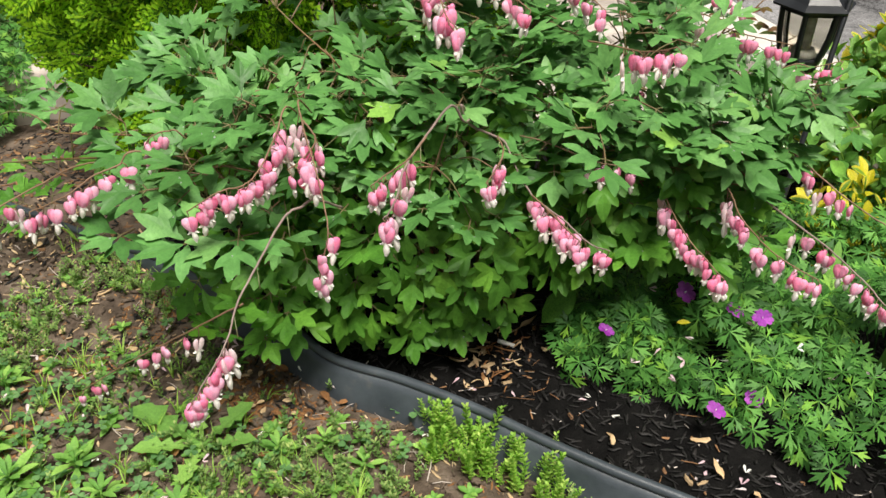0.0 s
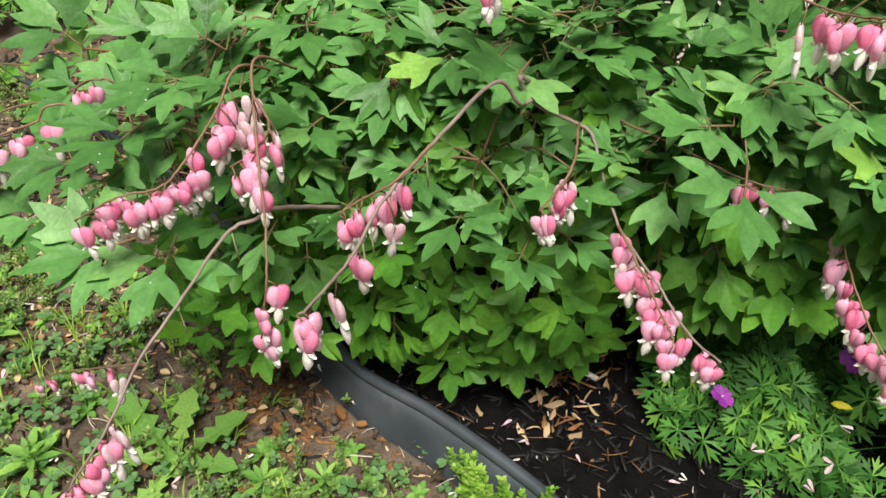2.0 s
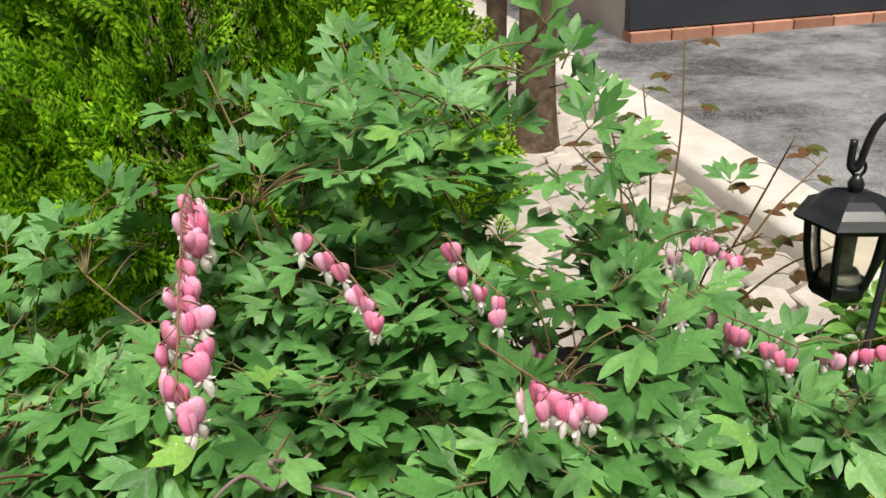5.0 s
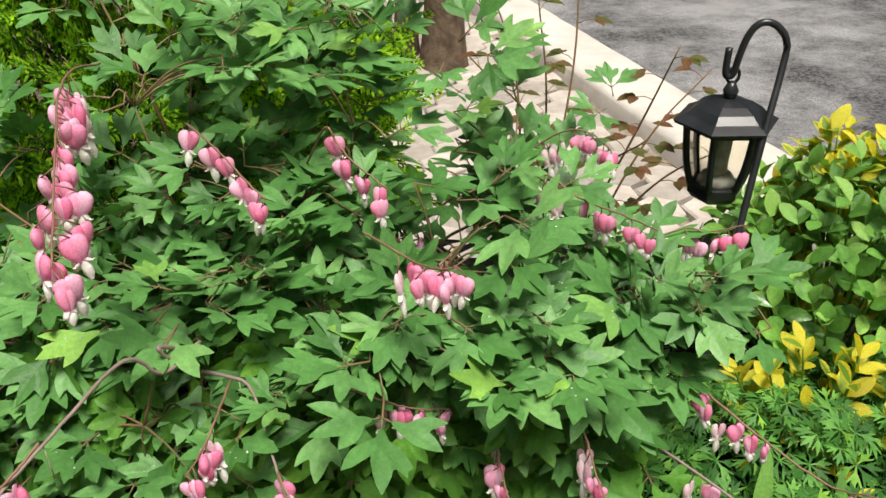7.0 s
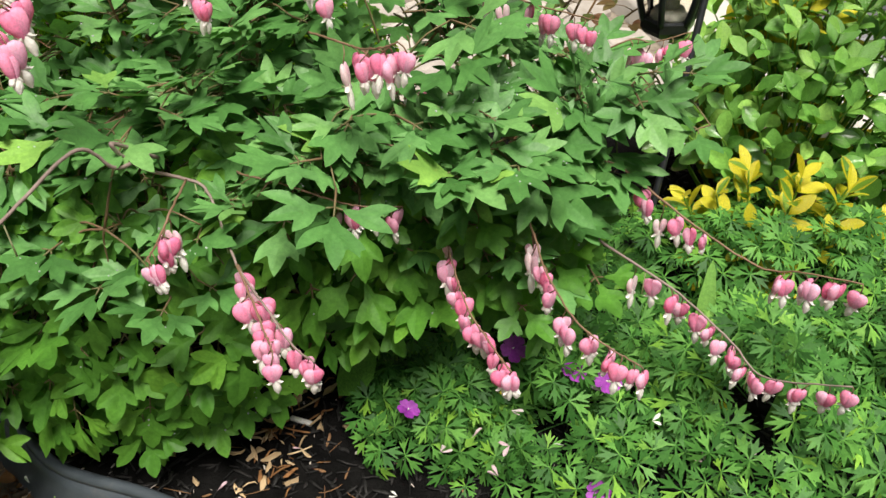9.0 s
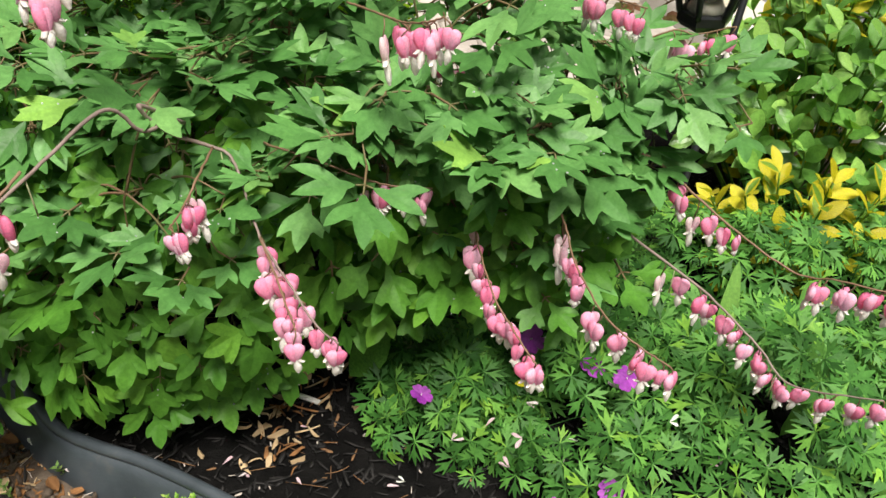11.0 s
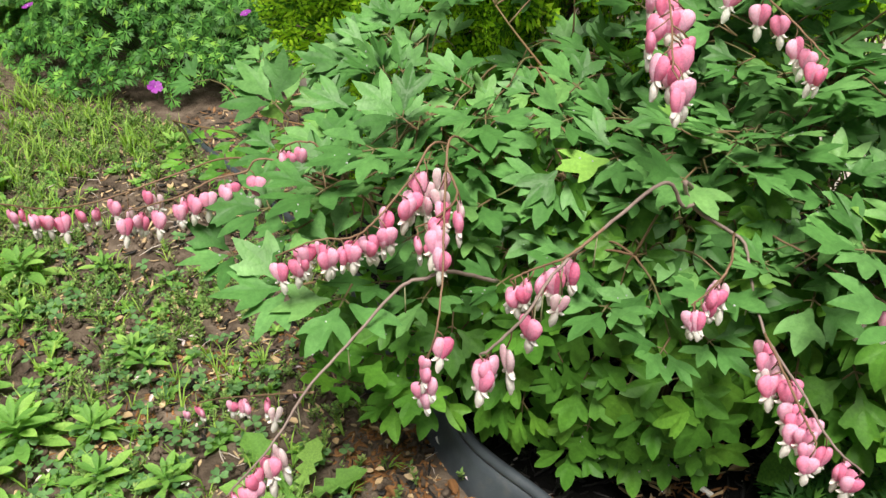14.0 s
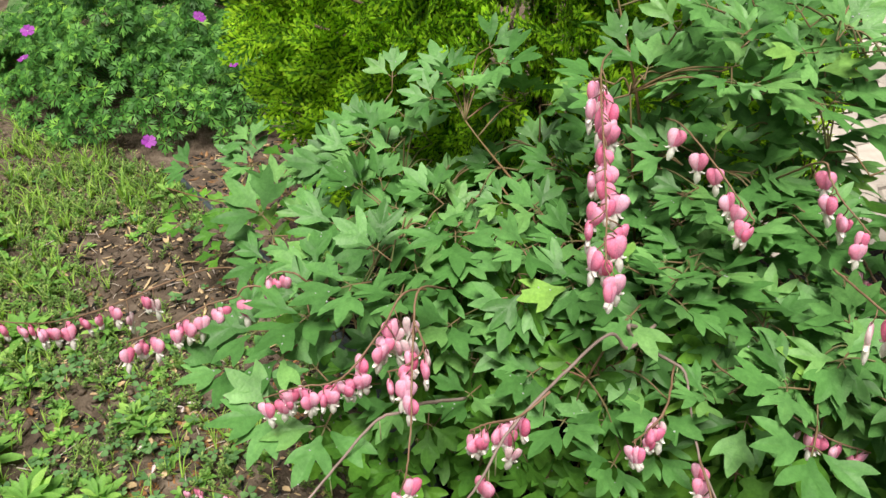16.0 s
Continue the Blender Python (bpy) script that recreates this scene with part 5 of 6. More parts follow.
BARE = ((-0.87, 1.19, 0.09), (-1.06, 1.30, 0.06), (-0.579, 1.084, 0.06), (-0.428, 1.067, 0.07), (-0.828, 1.335, 0.09), (-0.24, 0.97, 0.07), (-0.30, 1.06, 0.06), (-0.17, 0.90, 0.04), (-0.93, 1.33, 0.09), (-0.86, 1.28, 0.10), (-0.75, 1.27, 0.08), (-1.05, 1.28, 0.07), (-0.40, 0.93, 0.04), (-0.26, 0.96, 0.07), (-0.56, 1.14, 0.05))


def dandelion():
    rng = random.Random(77)
    at = Vector((-0.327, 0.825, on_soil(-0.327, 0.825)))
    w = thing("dandelion", at, "flat jagged dandelion leaves spread on the soil", "weed")
    half = [(0.0, 0.0), (0.03, 0.05), (0.035, 0.28), (0.11, 0.30), (0.05, 0.42), (0.15, 0.47), (0.07, 0.60), (0.19, 0.66), (0.12, 0.80), (0.13, 0.88), (0.0, 1.02)]
    for tip, l in (((-0.44, 0.885), 0.125), ((-0.268, 0.891), 0.09), ((-0.349, 0.915), 0.09), ((-0.40, 0.80), 0.09), ((-0.25, 0.82), 0.08), ((-0.33, 0.74), 0.08)):
        d = Vector((tip[0] - at.x, tip[1] - at.y, 0.03))
        child("leaf", blade(half, 0.3, 0.12, 0.01, rng).data("leaf", [WEED]), w, aimed(at + Vector((0, 0, 0.012)), d, (0, 0, 1), l))


def weeds():
    rng = random.Random(21)
    sprigs = [sprig(rng) for _ in range(8)]
    clovers = [clover(rng) for _ in range(6)]
    tufts = [tuft(rng) for _ in range(6)]
    far = lambda x, y: (1.0 - 0.92 * near(x, y, BARE)) if outside(x, y) else 0.0
    scatter("mat_weed", sprigs, [MAT_WEED], 4000, (-2.1, 0.35, 0.4, 2.2), "mats of tiny-leaved yellowish green weeds on soil", "weeds", lambda x, y: far(x, y) * max(near(x, y, MOSSY), 0.6 * clumps(x, y, 8, 0.02, 4)), 3)
    scatter("clover_patch", clovers, [CLOVER], 500, (-1.6, 0.1, 0.4, 1.5), "patches of low clover among the weeds", "weeds", lambda x, y: far(x, y) * max(near(x, y, CLOVERY), 0.4 * clumps(x, y, 8, 0.1, 14)), 5)
    scatter("grass", tufts, [GRASS], 1700, (-3.0, -0.3, 0.4, 2.6), "thin uneven lawn grass at the edge of the soil", "grass", lambda x, y: far(x, y) * (0.0 if math.hypot((x + 1.45) / 0.5, (y - 1.98) / 0.38) < 1 else 1.0) * max(0, min(1, (-0.90 - x) * 3)) * clumps(x, y, 3, -0.25, 24), 6)
    scatter("thyme", [thyme_sprig(rng) for _ in range(6)], [THYME], 60, (-0.06, 0.17, 0.72, 0.9), "upright sprigs growing against the black edging", "weeds", lambda x, y: 1.0 if edge_y(x) - 0.085 < y < edge_y(x) - 0.015 and -0.02 < x < 0.16 else 0, 7, size=(0.7, 1.15))
    blades = [tuft(rng) for _ in range(6)]
    scatter("sprouting_grass", blades, [GRASS], 260, (-1.1, -0.1, 0.6, 1.4), "thin grass sprouts among the weeds", "grass", far, 71, size=(0.5, 0.9))
    chick = []
    for _ in range(5):
        s = Shape()
        for k in range(9):
            a = k * 2.4
            s.join(blade([(0.0, 0.0), (0.16, 0.25), (0.24, 0.6), (0.12, 0.9), (0.0, 1.0)], 0.3, 0.2, 0.0, rng), aimed((0, 0, 0.004), (math.cos(a), math.sin(a), 1.2 - 0.13 * k), (0, 0, 1), 0.008 + 0.0012 * k))
        chick.append(s)
    scatter("seedling_weeds", chick, [WEED], 330, (-1.3, 0.05, 0.6, 1.6), "bright green seedling weeds on the soil", "weeds", far, 72)
    for x, y, r, n in ((-0.709, 0.772, 0.078, 26), (-0.635, 0.822, 0.058, 18), (-0.565, 0.761, 0.058, 18), (-0.488, 0.790, 0.052, 15), (-0.690, 0.962, 0.046, 14), (-0.660, 0.950, 0.040, 12), (-0.870, 1.099, 0.046, 12), (-0.981, 1.033, 0.070, 18), (-1.254, 1.202, 0.070, 16), (-1.333, 1.252, 0.075, 16), (-0.694, 0.700, 0.060, 16), (-0.219, 0.815, 0.040, 13), (-0.158, 0.836, 0.038, 13), (-0.547, 0.705, 0.06, 16), (-0.433, 0.735, 0.045, 13), (-0.84, 0.80, 0.075, 20), (-0.80, 0.70, 0.07, 18), (-0.33, 0.72, 0.045, 13), (-0.10, 0.80, 0.034, 11), (-1.06, 1.16, 0.05, 12), (-0.76, 1.12, 0.035, 10), (-1.05, 1.50, 0.05, 11), (-0.90, 0.95, 0.045, 12)):
        rosette(rng, (x, y, on_soil(x, y)), r, n, "fresh green weed rosette of narrow leaves in soil")


def chip_shape(rng, l, w, h, bend=0.0):
    """A torn strip of wood: uneven width, ragged ends, bent along its length."""
    v, n = [], 5
    curve, swing = rng.uniform(-bend, bend), rng.uniform(-0.5, 0.5) * w
    for i in range(n):
        t = 2 * i / (n - 1) - 1
        wide = w * (1 - 0.55 * abs(t) ** 3) * rng.uniform(0.55, 1.1)
        mid = swing * math.sin(2.5 * t) + rng.uniform(-0.2, 0.2) * w
        z = curve * l * t * t + rng.uniform(-0.15, 0.15) * h
        x = l * t + rng.uniform(-0.1, 0.1) * l
        v += [(x + 0.25 * w * rng.uniform(-1, 1), mid - wide, z), (x, mid + wide, z + 0.2 * h * rng.uniform(-1, 1)), (x, mid + wide * 0.8, z + h), (x, mid - wide * 0.8, z + h * rng.uniform(0.7, 1.1))]
    f = [(0, 3, 2, 1), (4 * n - 4, 4 * n - 3, 4 * n - 2, 4 * n - 1)]
    for i in range(n - 1):
        for k in range(4):
            j = (k + 1) % 4
            f.append((4 * i + k, 4 * i + j, 4 * i + 4 + j, 4 * i + 4 + k))
    return Shape().add(v, f)


def petal_shape(rng, l):
    """A spent flower half: two narrow lobes joined at the foot."""
    half = [(0.0, 0.0), (0.07, 0.2), (0.18, 0.6), (0.15, 0.85), (0.0, 1.0)]
    s = Shape()
    for turn in ((-38, 24) if rng.random() < 0.5 else (0,)):
        b = blade(half, rng.uniform(0.4, 1.2), rng.uniform(-0.7, 0.3), 0.05, rng)
        s.join(b, Matrix.Rotation(radians(turn + rng.uniform(-12, 12)), 4, "Z") @ Matrix.Scale(l * rng.uniform(0.8, 1.1), 4))
    s.v = [(x, y, z + 0.003) for x, y, z in s.v]
    return s


DRY = ((-0.003, 0.942), (0.13, 1.026), (0.095, 1.053), (0.072, 0.949), (0.037, 0.94), (0.176, 1.019), (0.093, 0.933), (0.06, 0.97), (0.08, 1.03), (0.13, 1.07), (0.045, 1.02), (-0.05, 1.0), (0.07, 1.0), (0.352, 0.755), (0.375, 0.762), (0.41, 0.742), (0.33, 0.748))


def litter():
    rng = random.Random(31)
    bed_z = lambda x, y: 0.030 + 0.010 * noise.noise((x * 9, y * 9, 5)) + 0.007 * noise.noise((x * 30, y * 30, 7))
    inside = lambda x, y: 1.0 if x > -0.56 and edge_y(x) + 0.012 < y < 1.75 else 0.0
    dark = [chip_shape(rng, rng.uniform(0.003, 0.012), rng.uniform(0.0005, 0.0028), rng.uniform(0.0007, 0.0022), rng.uniform(0.0, 0.2)) for _ in range(16)]
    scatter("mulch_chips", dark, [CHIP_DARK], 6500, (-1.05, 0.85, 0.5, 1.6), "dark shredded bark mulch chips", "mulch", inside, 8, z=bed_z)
    small = [chip_shape(rng, rng.uniform(0.003, 0.009), rng.uniform(0.001, 0.003), 0.0012) for _ in range(8)]
    fibre = [chip_shape(rng, rng.uniform(0.012, 0.03), 0.0006, 0.0007, 0.3) for _ in range(6)]
    scatter("dry_fibres", fibre, [CHIP_BROWN], 50, (-0.5, 0.5, 0.62, 1.2), "thin dry brown stalk fibres on the mulch", "litter", inside, 19, z=bed_z)
    shreds = [chip_shape(rng, rng.uniform(0.006, 0.014), rng.uniform(0.0010, 0.0030), 0.0008, 0.6) for _ in range(8)]
    heap = lambda x, y: inside(x, y) * near(x, y, ((0.085, 1.02, 0.028), (0.092, 0.985, 0.026), (0.085, 0.945, 0.022), (0.11, 1.06, 0.03)))
    scatter("dry_leaf_heap", shreds, [CHIP_RUST, CHIP_TAN], 34, (0.0, 0.18, 0.90, 1.10), "orange-brown dry leaf shreds heaped on the mulch", "litter", heap, 29, size=(0.5, 1.2), z=lambda x, y: bed_z(x, y) + 0.005)
    scatter("straw_shreds", shreds, [CHIP_TAN], 12, (0.0, 0.18, 0.90, 1.10), "pale straw-coloured leaf shreds heaped on the mulch", "litter", heap, 30, size=(0.5, 1.2), z=lambda x, y: bed_z(x, y) + 0.008)
    scatter("pale_specks", small, [STONE], 170, (-0.5, 0.6, 0.62, 1.15), "tiny pale specks of debris on the mulch", "litter", inside, 16, size=(0.2, 0.6), z=lambda x, y: bed_z(x, y) + 0.002)
    scatter("pale_crumbs", small, [CHIP_BROWN], 120, (-0.95, 0.5, 0.62, 1.5), "brown bits of dry stalk on the mulch", "litter", inside, 9, z=bed_z)
    clods = [chip_shape(rng, rng.uniform(0.003, 0.007), rng.uniform(0.002, 0.005), rng.uniform(0.003, 0.006)) for _ in range(8)]
    scatter("dry_crumbs", small, [CHIP_RUST], 1500, (-0.75, 0.1, 0.6, 1.3), "rusty dry leaf crumbs on the soil", "litter", lambda x, y: (1.0 if outside(x, y, 0.03) else 0) * max(near(x, y, RUSTY), 0.25 * clumps(x, y, 7, 0.1, 40)), 10, size=(0.4, 1.2))
    scatter("soil_clods", clods, [SOIL], 4500, (-1.6, 0.2, 0.4, 1.9), "small clods of soil", "soil", lambda x, y: 1.0 if outside(x, y) else 0, 11, size=(0.5, 1.6))
    scatter("soil_litter", small, [CHIP_TAN], 2300, (-1.5, 0.15, 0.45, 1.8), "pale dry crumbs strewn over the soil", "litter", lambda x, y: 1.0 if outside(x, y) else 0, 12, size=(0.3, 1.1))
    scatter("bark_bits", small, [CHIP_BROWN], 1500, (-1.6, 0.15, 0.45, 1.9), "brown bark bits strewn over the soil", "litter", lambda x, y: 1.0 if outside(x, y) else 0, 13, size=(0.4, 1.2))
    twigs = [tube([Vector((0, -l, 0.001)), Vector((rng.uniform(-0.15, 0.15) * l, 0, 0.003)), Vector((0, l, 0.001))], 0.0008, 0.0005, 4) for l in (0.006, 0.009, 0.013, 0.018)]
    scatter("dry_twigs", twigs, [STONE], 420, (-1.3, 0.1, 0.55, 1.6), "thin bleached dry twigs strewn over the soil", "litter", lambda x, y: 1.0 if outside(x, y) else 0, 14, size=(0.6, 1.4), z=lambda x, y: on_soil(x, y) + 0.003)
    flakes = [blade([(0.0, 0.0), (0.2, 0.15), (0.34, 0.45), (0.22, 0.8), (0.0, 1.0)], rng.uniform(-0.8, 1.0), rng.uniform(-0.8, 0.6), 0.1, rng) for _ in range(5)]
    for k in flakes:
        k.v = [(0.012 * x, 0.012 * y, 0.012 * z + 0.004) for x, y, z in k.v]
    strewn = ((-0.650, 0.866, 0.02), (-0.593, 0.824, 0.022), (-0.642, 0.847, 0.018), (-0.40, 0.93, 0.03), (-0.23, 0.89, 0.03), (-0.30, 0.99, 0.04), (-0.70, 1.00, 0.03))
    scatter("leaf_flakes", flakes, [CHIP_TAN], 190, (-1.2, 0.0, 0.6, 1.4), "tan flakes of dry leaves strewn between the weeds", "litter", lambda x, y: (1.0 if outside(x, y) else 0) * max(near(x, y, strewn), 0.06), 15, size=(0.4, 1.3), z=lambda x, y: on_soil(x, y) + 0.004)
    behind = lambda x, y: 1.0 if x < -0.5 and y > edge_y(x) - 0.02 and math.hypot((x + 1.45) / 0.5, (y - 1.98) / 0.38) > 1 else 0.0
    strips = [chip_shape(rng, rng.uniform(0.006, 0.016), rng.uniform(0.001, 0.004), 0.0015, 0.3) for _ in range(8)]
    scatter("bark_litter", strips, [CHIP_BROWN], 500, (-1.15, -0.45, 1.2, 2.0), "brown bark litter strewn beside the arborvitae", "litter", behind, 61)
    scatter("dark_litter", strips, [CHIP_DARK], 700, (-1.15, -0.45, 1.2, 2.0), "dark bark litter strewn beside the arborvitae", "litter", behind, 62)
    scatter("pale_litter", strips, [CHIP_TAN], 160, (-1.15, -0.45, 1.2, 2.0), "pale dry chips strewn beside the arborvitae", "litter", behind, 63, size=(0.5, 1.0))
    open_soil = lambda x, y: 1.0 if outside(x, y) else 0.0
    scatter("wood_shreds", strips, [CHIP_TAN], 230, (-1.35, -0.35, 0.95, 1.6), "tan wood shreds strewn over the bare soil", "litter", open_soil, 64, size=(0.5, 1.2), z=lambda x, y: on_soil(x, y) + 0.003)
    scatter("dark_shreds", strips, [CHIP_DARK], 600, (-1.35, -0.15, 0.85, 1.6), "dark wet bark shreds strewn over the soil", "litter", open_soil, 65, size=(0.5, 1.2), z=lambda x, y: on_soil(x, y) + 0.003)
    tan = [chip_shape(rng, rng.uniform(0.007, 0.016), rng.uniform(0.0018, 0.0055), 0.0012, 0.45).data("wood_chip", [CHIP_TAN], False) for _ in range(7)]
    for x, y in ((0.055, 0.985), (0.075, 0.975), (0.07, 0.94), (0.10, 1.075), (0.125, 1.03), (0.055, 1.015), (0.03, 0.985), (0.24, 0.83), (0.36, 0.83), (-0.6, 1.4), (-0.75, 1.45), (-0.5, 1.33), (-0.68, 1.5)):
        tagged(new("wood_chip", tan[rng.randrange(7)]), "tan curl of dry wood on dark mulch", "wood chip", "wood chips").matrix_world = pose(x, y, (bed_z(x, y) if x > -0.5 else on_soil(x, y)) + 0.004, rng.uniform(-15, 15), rng.uniform(-15, 15), rng.uniform(0, 360))
    for x, y in ((-0.493, 1.138), (-0.496, 1.035), (-0.622, 0.989), (-0.40, 0.86), (-0.22, 0.79), (-0.55, 1.1), (-0.78, 1.1), (-0.9, 1.3), (-0.5, 0.72)):
        tagged(new("wood_chip", tan[rng.randrange(7)]), "dry wood chip lying on bare soil", "wood chip", "wood chips").matrix_world = pose(x, y, on_soil(x, y) + 0.003, rng.uniform(-10, 10), rng.uniform(-10, 10), rng.uniform(0, 360))
    stick = tube([Vector((-0.014, 0, 0)), Vector((0, 0, 0)), Vector((0.014, 0, 0))], 0.0034, 0.0034, 8)
    tagged(new("white_stub", stick.data("white_stub", [WHITE])), "small white paper stub on the mulch", "litter").matrix_world = pose(0.106, 1.03, bed_z(0.106, 1.03) + 0.005, 0, 0, -25)
    curls = [blade([(0.0, 0.0), (rng.uniform(0.05, 0.2), 0.15), (rng.uniform(0.1, 0.3), 0.4), (rng.uniform(0.08, 0.35), 0.6), (rng.uniform(0.05, 0.25), 0.85), (0.0, rng.uniform(0.9, 1.1))], rng.uniform(-1.2, 1.4), rng.uniform(-0.9, 0.7), 0.12, rng).data("dry_leaf", [CHIP_TAN]) for _ in range(4)]
    for x, y in DRY:
        tagged(new("dry_leaf", curls[rng.randrange(4)]), "small curled cream-coloured dry leaf on the mulch", "dry leaf", "dry leaves").matrix_world = pose(x, y, bed_z(x, y) + 0.005, rng.uniform(-20, 20), rng.uniform(-20, 20), rng.uniform(0, 360)) @ Matrix.Scale(rng.uniform(0.013, 0.026), 4)
    yellowed = blade([(0.0, 0.0), (0.13, 0.2), (0.2, 0.5), (0.13, 0.8), (0.0, 1.0)], 0.5, 0.3, 0.03, rng).data("yellowed_leaf", [YELLOW])
    for x, y, z in ((0.34, 0.955, 0.14), (0.633, 0.986, 0.17), (0.57, 0.90, 0.15), (0.687, 1.03, 0.18)):
        tagged(new("yellowed_leaf", yellowed), "single yellowed leaf caught in the cranesbill", "leaf", "yellowed leaves").matrix_world = pose(x, y, z, rng.uniform(-40, 40), rng.uniform(-40, 40), rng.uniform(0, 360)) @ Matrix.Scale(rng.uniform(0.016, 0.024), 4)
    strap = blade([(0.0, 0.0), (0.06, 0.12), (0.095, 0.4), (0.085, 0.7), (0.04, 0.92), (0.0, 1.0)], 0.5, 0.5, 0.02, rng).data("strap_leaf", [WEED])
    for foot, tip in (((0.535, 0.945, 0.05), (0.592, 0.936, 0.16)), ((0.645, 0.945, 0.06), (0.677, 0.932, 0.18)), ((0.581, 1.03, 0.08), (0.597, 1.03, 0.20)), ((0.655, 1.01, 0.08), (0.676, 1.0, 0.19))):
        d = Vector(tip) - Vector(foot)
        tagged(new("strap_leaf", strap), "pale green strap-shaped leaf rising through the cranesbill", "leaf", "strap leaves").matrix_world = aimed(foot, d, (rng.uniform(-0.4, 0.4), -1, 0.6), d.length)
    petals = [petal_shape(rng, rng.uniform(0.011, 0.015)) for _ in range(5)]
    pm = [s.data("fallen_petal", [WHITE if k == 2 else PALE]) for k, s in enumerate(petals)]
    spots = [(0.049, 0.915, 1), (0.042, 0.91, 1), (0.11, 0.98, 1), (0.216, 0.90, 0), (0.222, 0.905, 0), (0.112, 0.9, 1), (0.02, 0.93, 0), (0.245, 0.868, 0), (0.368, 0.779, 1), (0.354, 0.772, 0), (0.337, 0.760, 1), (0.392, 0.747, 1), (0.381, 0.740, 0), (0.437, 0.752, 1), (0.428, 0.764, 0), (0.346, 0.786, 1), (0.404, 0.768, 0)]
    for x, y, k in spots:
        tagged(new("fallen_petal", pm[k + 2 * rng.randrange(2)]), "pale pink fallen petal on the mulch", "petal", "fallen petals").matrix_world = pose(x, y, bed_z(x, y) + 0.006, 0, rng.uniform(-20, 20), rng.uniform(0, 360))
    for x, y, z in ((0.307, 0.925, 0.10), (0.27, 0.91, 0.10), (0.45, 0.945, 0.14), (0.32, 1.047, 0.13), (0.33, 0.881, 0.09), (0.582, 0.859, 0.12), (0.538, 0.856, 0.12), (0.35, 0.943, 0.12), (0.345, 0.905, 0.11), (0.40, 0.89, 0.12), (0.49, 0.90, 0.14)):
        tagged(new("fallen_petal", pm[rng.randrange(5)]), "spent pinkish white petal caught in cranesbill leaves", "petal", "fallen petals").matrix_world = pose(x, y, z, rng.uniform(-40, 40), rng.uniform(-40, 40), rng.uniform(0, 360)) @ Matrix.Scale(1.1, 4)
    soil_curls = [blade([(0.0, 0.0), (0.2, 0.1), (0.33, 0.4), (0.25, 0.8), (0.0, 1.0)], rng.uniform(0.3, 1.0), rng.uniform(-0.6, 0.5), 0.06, rng).data("dry_leaf", [(CHIP_TAN, CHIP_RUST)[k % 2]]) for k in range(6)]
    for _ in range(46):
        x, y = rng.uniform(-1.1, 0.0), rng.uniform(0.62, 1.45)
        if outside(x, y):
            tagged(new("dry_leaf", soil_curls[rng.randrange(6)]), "small curled dry leaf lying on the soil", "dry leaf", "dry leaves").matrix_world = pose(x, y, on_soil(x, y) + 0.008, rng.uniform(-25, 25), rng.uniform(-25, 25), rng.uniform(0, 360)) @ Matrix.Scale(rng.uniform(0.010, 0.024), 4)
    for _ in range(34):
        x, y = rng.uniform(-0.75, 0.02), rng.uniform(0.62, 1.1)
        if outside(x, y):
            tagged(new("fallen_petal", pm[rng.randrange(5)]), "pale pink fallen petal on soil", "petal", "fallen petals").matrix_world = pose(x, y, on_soil(x, y) + 0.012, 0, rng.uniform(-20, 20), rng.uniform(0, 360))


def broad_weed():
    rng = random.Random(3)
    w = thing("broadleaf_weed", (0.20, 1.09, 0.03), "two smooth broad green leaves on a thin stalk", "weed")
    half = [(0.0, 0.0), (0.14, 0.10), (0.27, 0.32), (0.28, 0.55), (0.18, 0.80), (0.0, 1.0)]
    me = blade(half, 0.25, 0.3, 0.0, rng).data("leaf", [HEART_LEAF_LOW])
    child("stalk", tube(spline([(0.20, 1.09, 0.02), (0.215, 1.06, 0.09), (0.205, 1.03, 0.14)], 5), 0.0016, 0.001, 5).data("stalk", [EUO]), w)
    child("leaf", me, w, aimed((0.205, 1.03, 0.14), (-0.6, -0.3, -0.5), (-0.2, -0.7, 0.6), 0.072))
    child("leaf", me, w, aimed((0.213, 1.05, 0.10), (0.2, -0.7, 0.0), (0.5, -0.5, 0.7), 0.060))


def hosta():
    rng = random.Random(8)
    w = thing("hosta", (-1.84, 1.93, 0.0), "grey-green hosta with broad ribbed leaves", "plant")
    half = [(0.0, 0.0), (0.10, 0.05), (0.26, 0.25), (0.30, 0.5), (0.20, 0.8), (0.0, 1.0)]
    me = blade(half, 0.4, 0.4, 0.01, rng).data("leaf", [HOSTA])
    for k in range(16):
        a = k * 2.4
        child("leaf", me, w, aimed((-1.84 + 0.05 * math.cos(a), 1.93 + 0.05 * math.sin(a), 0.05), (math.cos(a), math.sin(a), 0.5 + 0.8 * rng.random()), (0, 0, 1), rng.uniform(0.17, 0.24)))


def edging_stone():
    s = box((-0.09, -0.06, 0.0), (0.09, 0.06, 0.16), 0.012)
    s.v = [(x + 0.006 * noise.noise((x * 20, y * 20, z * 20)), y, z + 0.005 * noise.noise((x * 25, y * 25, 4))) for x, y, z in s.v]
    tagged(new("stone_block", s.data("stone_block", [STONE])), "pale flat-topped stone block beside the shrub", "stone").matrix_world = pose(-1.0, 1.955, -0.03, 0, 0, 20)


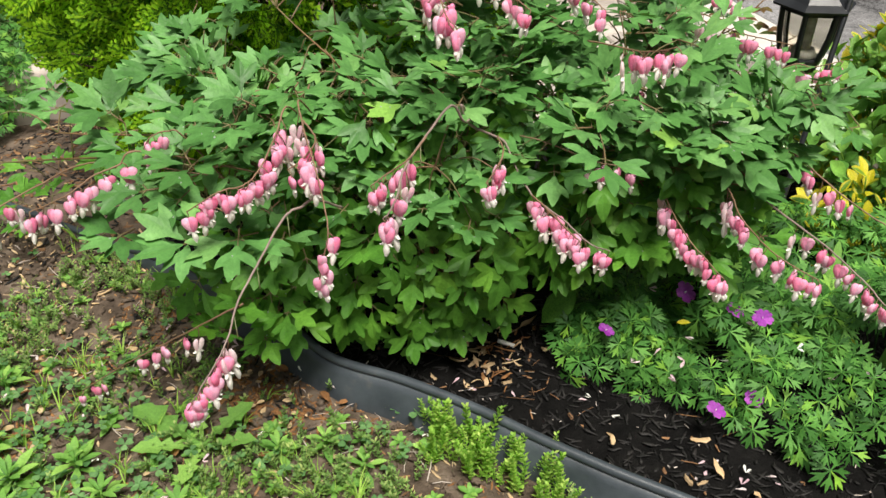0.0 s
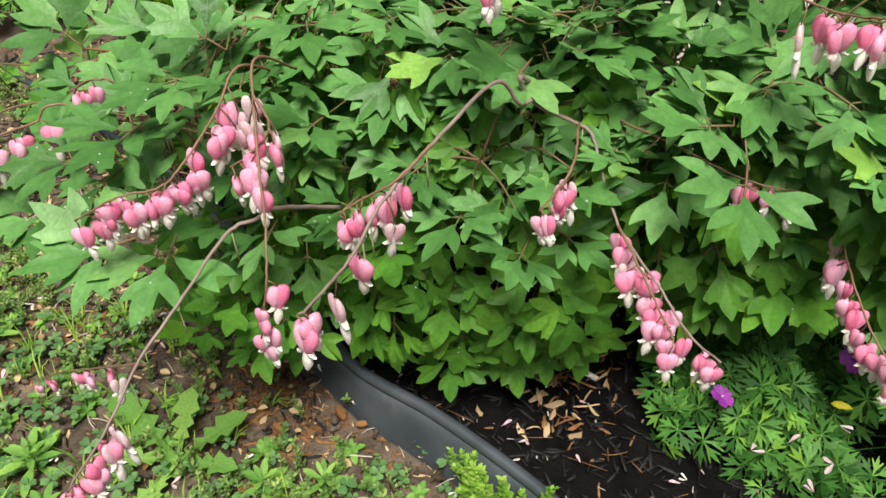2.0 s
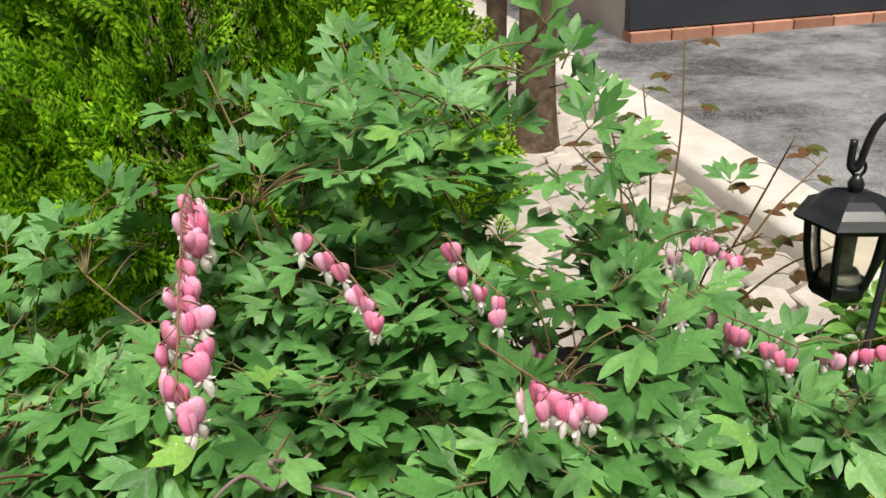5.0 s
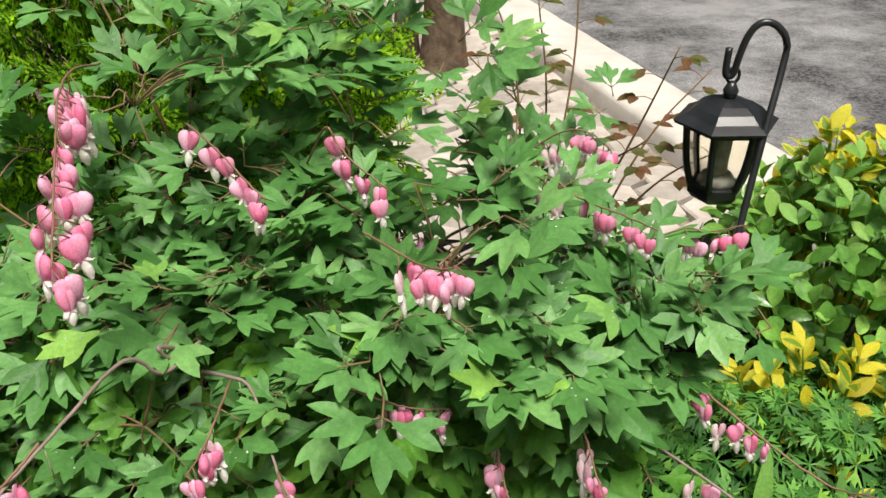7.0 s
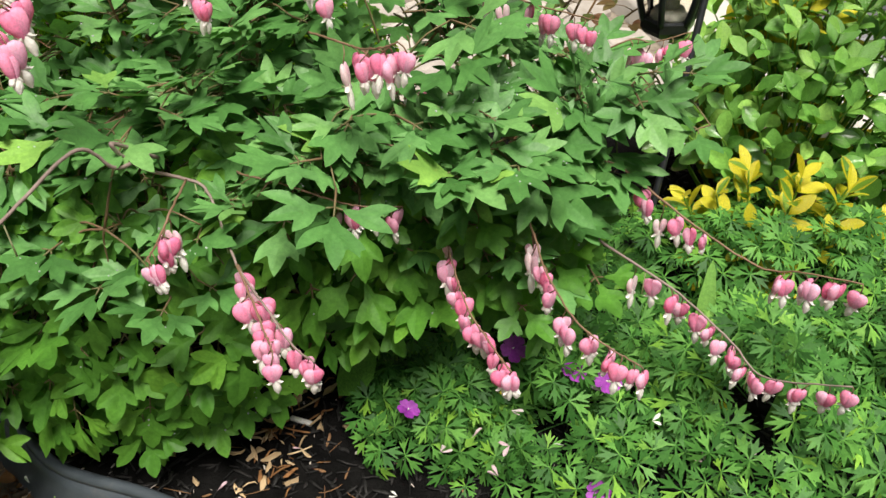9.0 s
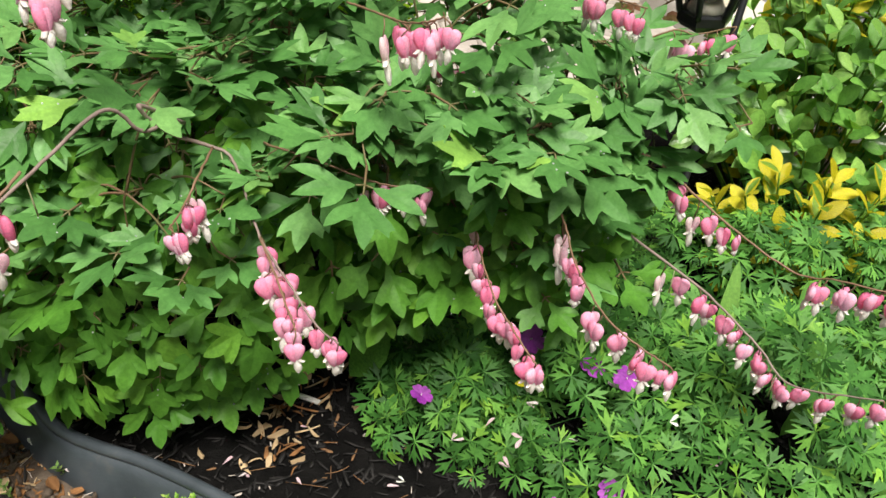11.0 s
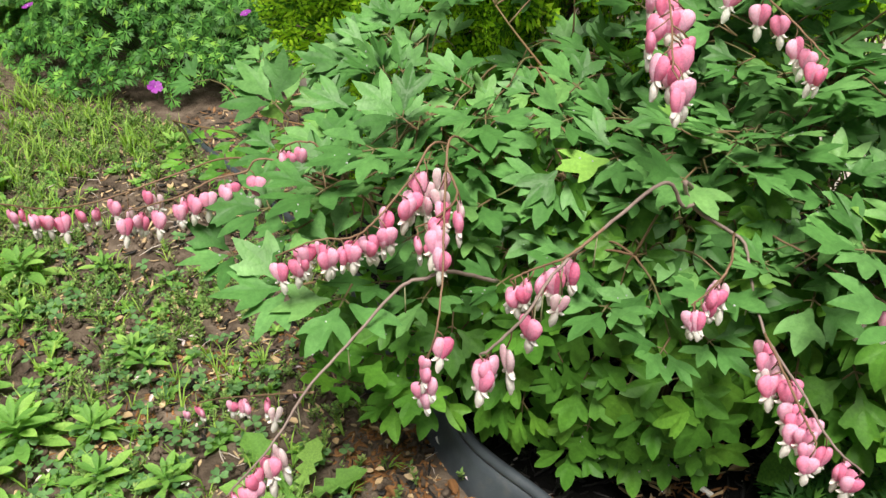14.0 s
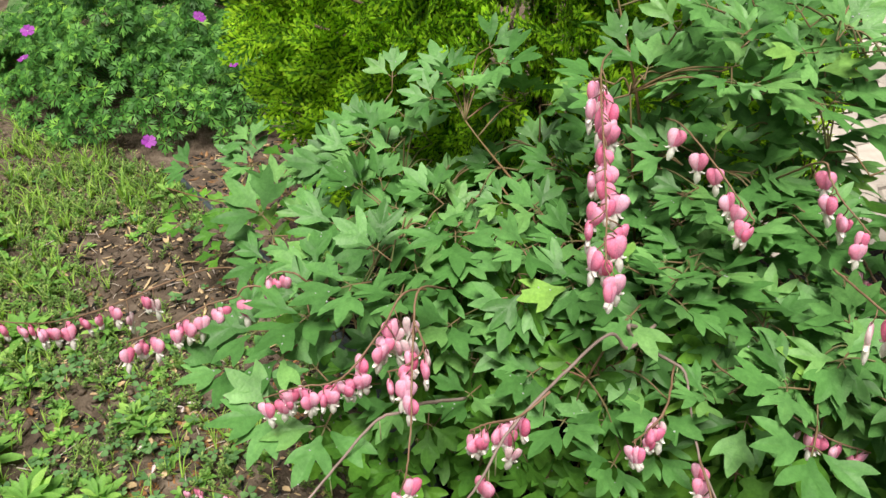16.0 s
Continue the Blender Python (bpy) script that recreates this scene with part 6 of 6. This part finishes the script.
def rose():
    rng = random.Random(17)
    w = thing("rose_bush", (0.45, 1.72, 0.0), "sparse rose stems with reddish green young leaves", "shrub")
    half = [(0.0, 0.0), (0.2, 0.15), (0.33, 0.45), (0.22, 0.8), (0.0, 1.0)]
    me = blade(half, 0.3, 0.2, 0.02, rng).data("leaf", [ROSE])
    for tip in ((0.50, 1.85, 0.62), (0.42, 1.75, 0.55), (0.62, 1.62, 0.50), (0.33, 1.85, 0.60), (0.68, 1.55, 0.36), (0.55, 1.5, 0.40), (0.30, 1.6, 0.50), (0.72, 1.75, 0.42)):
        foot = Vector((0.45 + rng.uniform(-0.06, 0.06), 1.72 + rng.uniform(-0.06, 0.06), 0.0))
        tip = Vector(tip)
        line = spline([foot, foot.lerp(tip, 0.5) + Vector((rng.uniform(-0.04, 0.04), 0, 0.08)), tip], 8)
        child("stem", tube(line, 0.0028, 0.0012, 5).data("stem", [STEM]), w)
        for k in range(5, 17, 2):
            p = line[min(k, len(line) - 1)]
            a = rng.uniform(0, 6.28)
            d = Vector((math.cos(a), math.sin(a), 0.25))
            stalk = p + d * 0.03
            child("leaf_stalk", tube([p, p.lerp(stalk, 0.5) + Vector((0, 0, 0.003)), stalk], 0.0008, 0.0006, 4).data("leaf_stalk", [STEM]), w)
            for e in (-1, 0, 1):
                dd = Vector((math.cos(a + e * 0.9), math.sin(a + e * 0.9), 0.1 * rng.uniform(-1, 1)))
                child("leaf", me, w, aimed(stalk, dd, (0, -0.2, 1), rng.uniform(0.022, 0.034)))


ground()
bed()
edging()
hardscape()
garage()
trunk("tree", (0.285, 3.06, 0.0), 0.060, 3.0, (0.035, 0.0), "slim tree trunk with rough grey-brown bark")
trunk("tree", (0.16, 3.22, 0.0), 0.034, 3.0, (0.02, 0.02), "thin tree stem with brown bark beside a thicker one")
bleeding_heart()
cranesbill(2, (0.73, 1.06), 0.48, 0.31, 0.14, 170, [(0.24, 0.952, 0.126), (0.421, 0.960, 0.158), (0.454, 0.941, 0.160), (0.361, 1.005, 0.156), (0.373, 0.833, 0.088), (0.43, 0.853, 0.090)], "low mound of bloody cranesbill with violet flowers")
cranesbill(5, (0.275, 1.02), 0.11, 0.09, 0.08, 24, [], "small low clump of cranesbill at the edge of dark mulch")
cranesbill(7, (-1.43, 1.98), 0.45, 0.38, 0.32, 330, [(-1.09, 1.52, 0.13), (-1.489, 1.60, 0.22), (-1.52, 1.66, 0.26), (-1.33, 1.755, 0.33), (-1.13, 1.80, 0.30), (-1.55, 1.9, 0.40), (-1.7, 1.8, 0.34), (-1.30, 2.0, 0.40), (-1.75, 2.0, 0.36), (-1.02, 1.76, 0.22)], "rounded cranesbill mound with violet flowers beside bare soil")
euonymus(41, (0.86, 1.43), (0.25, 0.20), 0.25, 820, "glossy green wintercreeper shrub with rounded leaves", z0=0.14, leaf=(0.028, 0.043))
euonymus(42, (0.73, 1.20), (0.16, 0.08), 0.13, 112, "yellow-edged variegated wintercreeper in front of the green one", True, 0.12, (0.028, 0.040))
euonymus(43, (0.85, 1.50), (0.14, 0.13), 0.36, 480, "yellow-edged variegated wintercreeper by the driveway", True, 0.05, (0.030, 0.044))
euonymus(44, (0.95, 1.27), (0.14, 0.12), 0.20, 190, "low green wintercreeper beside the cranesbill mound")
arborvitae((-0.31, 1.70), (0.50, 0.41, 0.56), 0.52, 51, 15000, "dense rounded arborvitae with bright yellow-green tips")
lantern()
rose()
broad_weed()
hosta()
edging_stone()
dandelion()
weeds()
litter()
paver_pieces(bpy.data.objects["paving"])
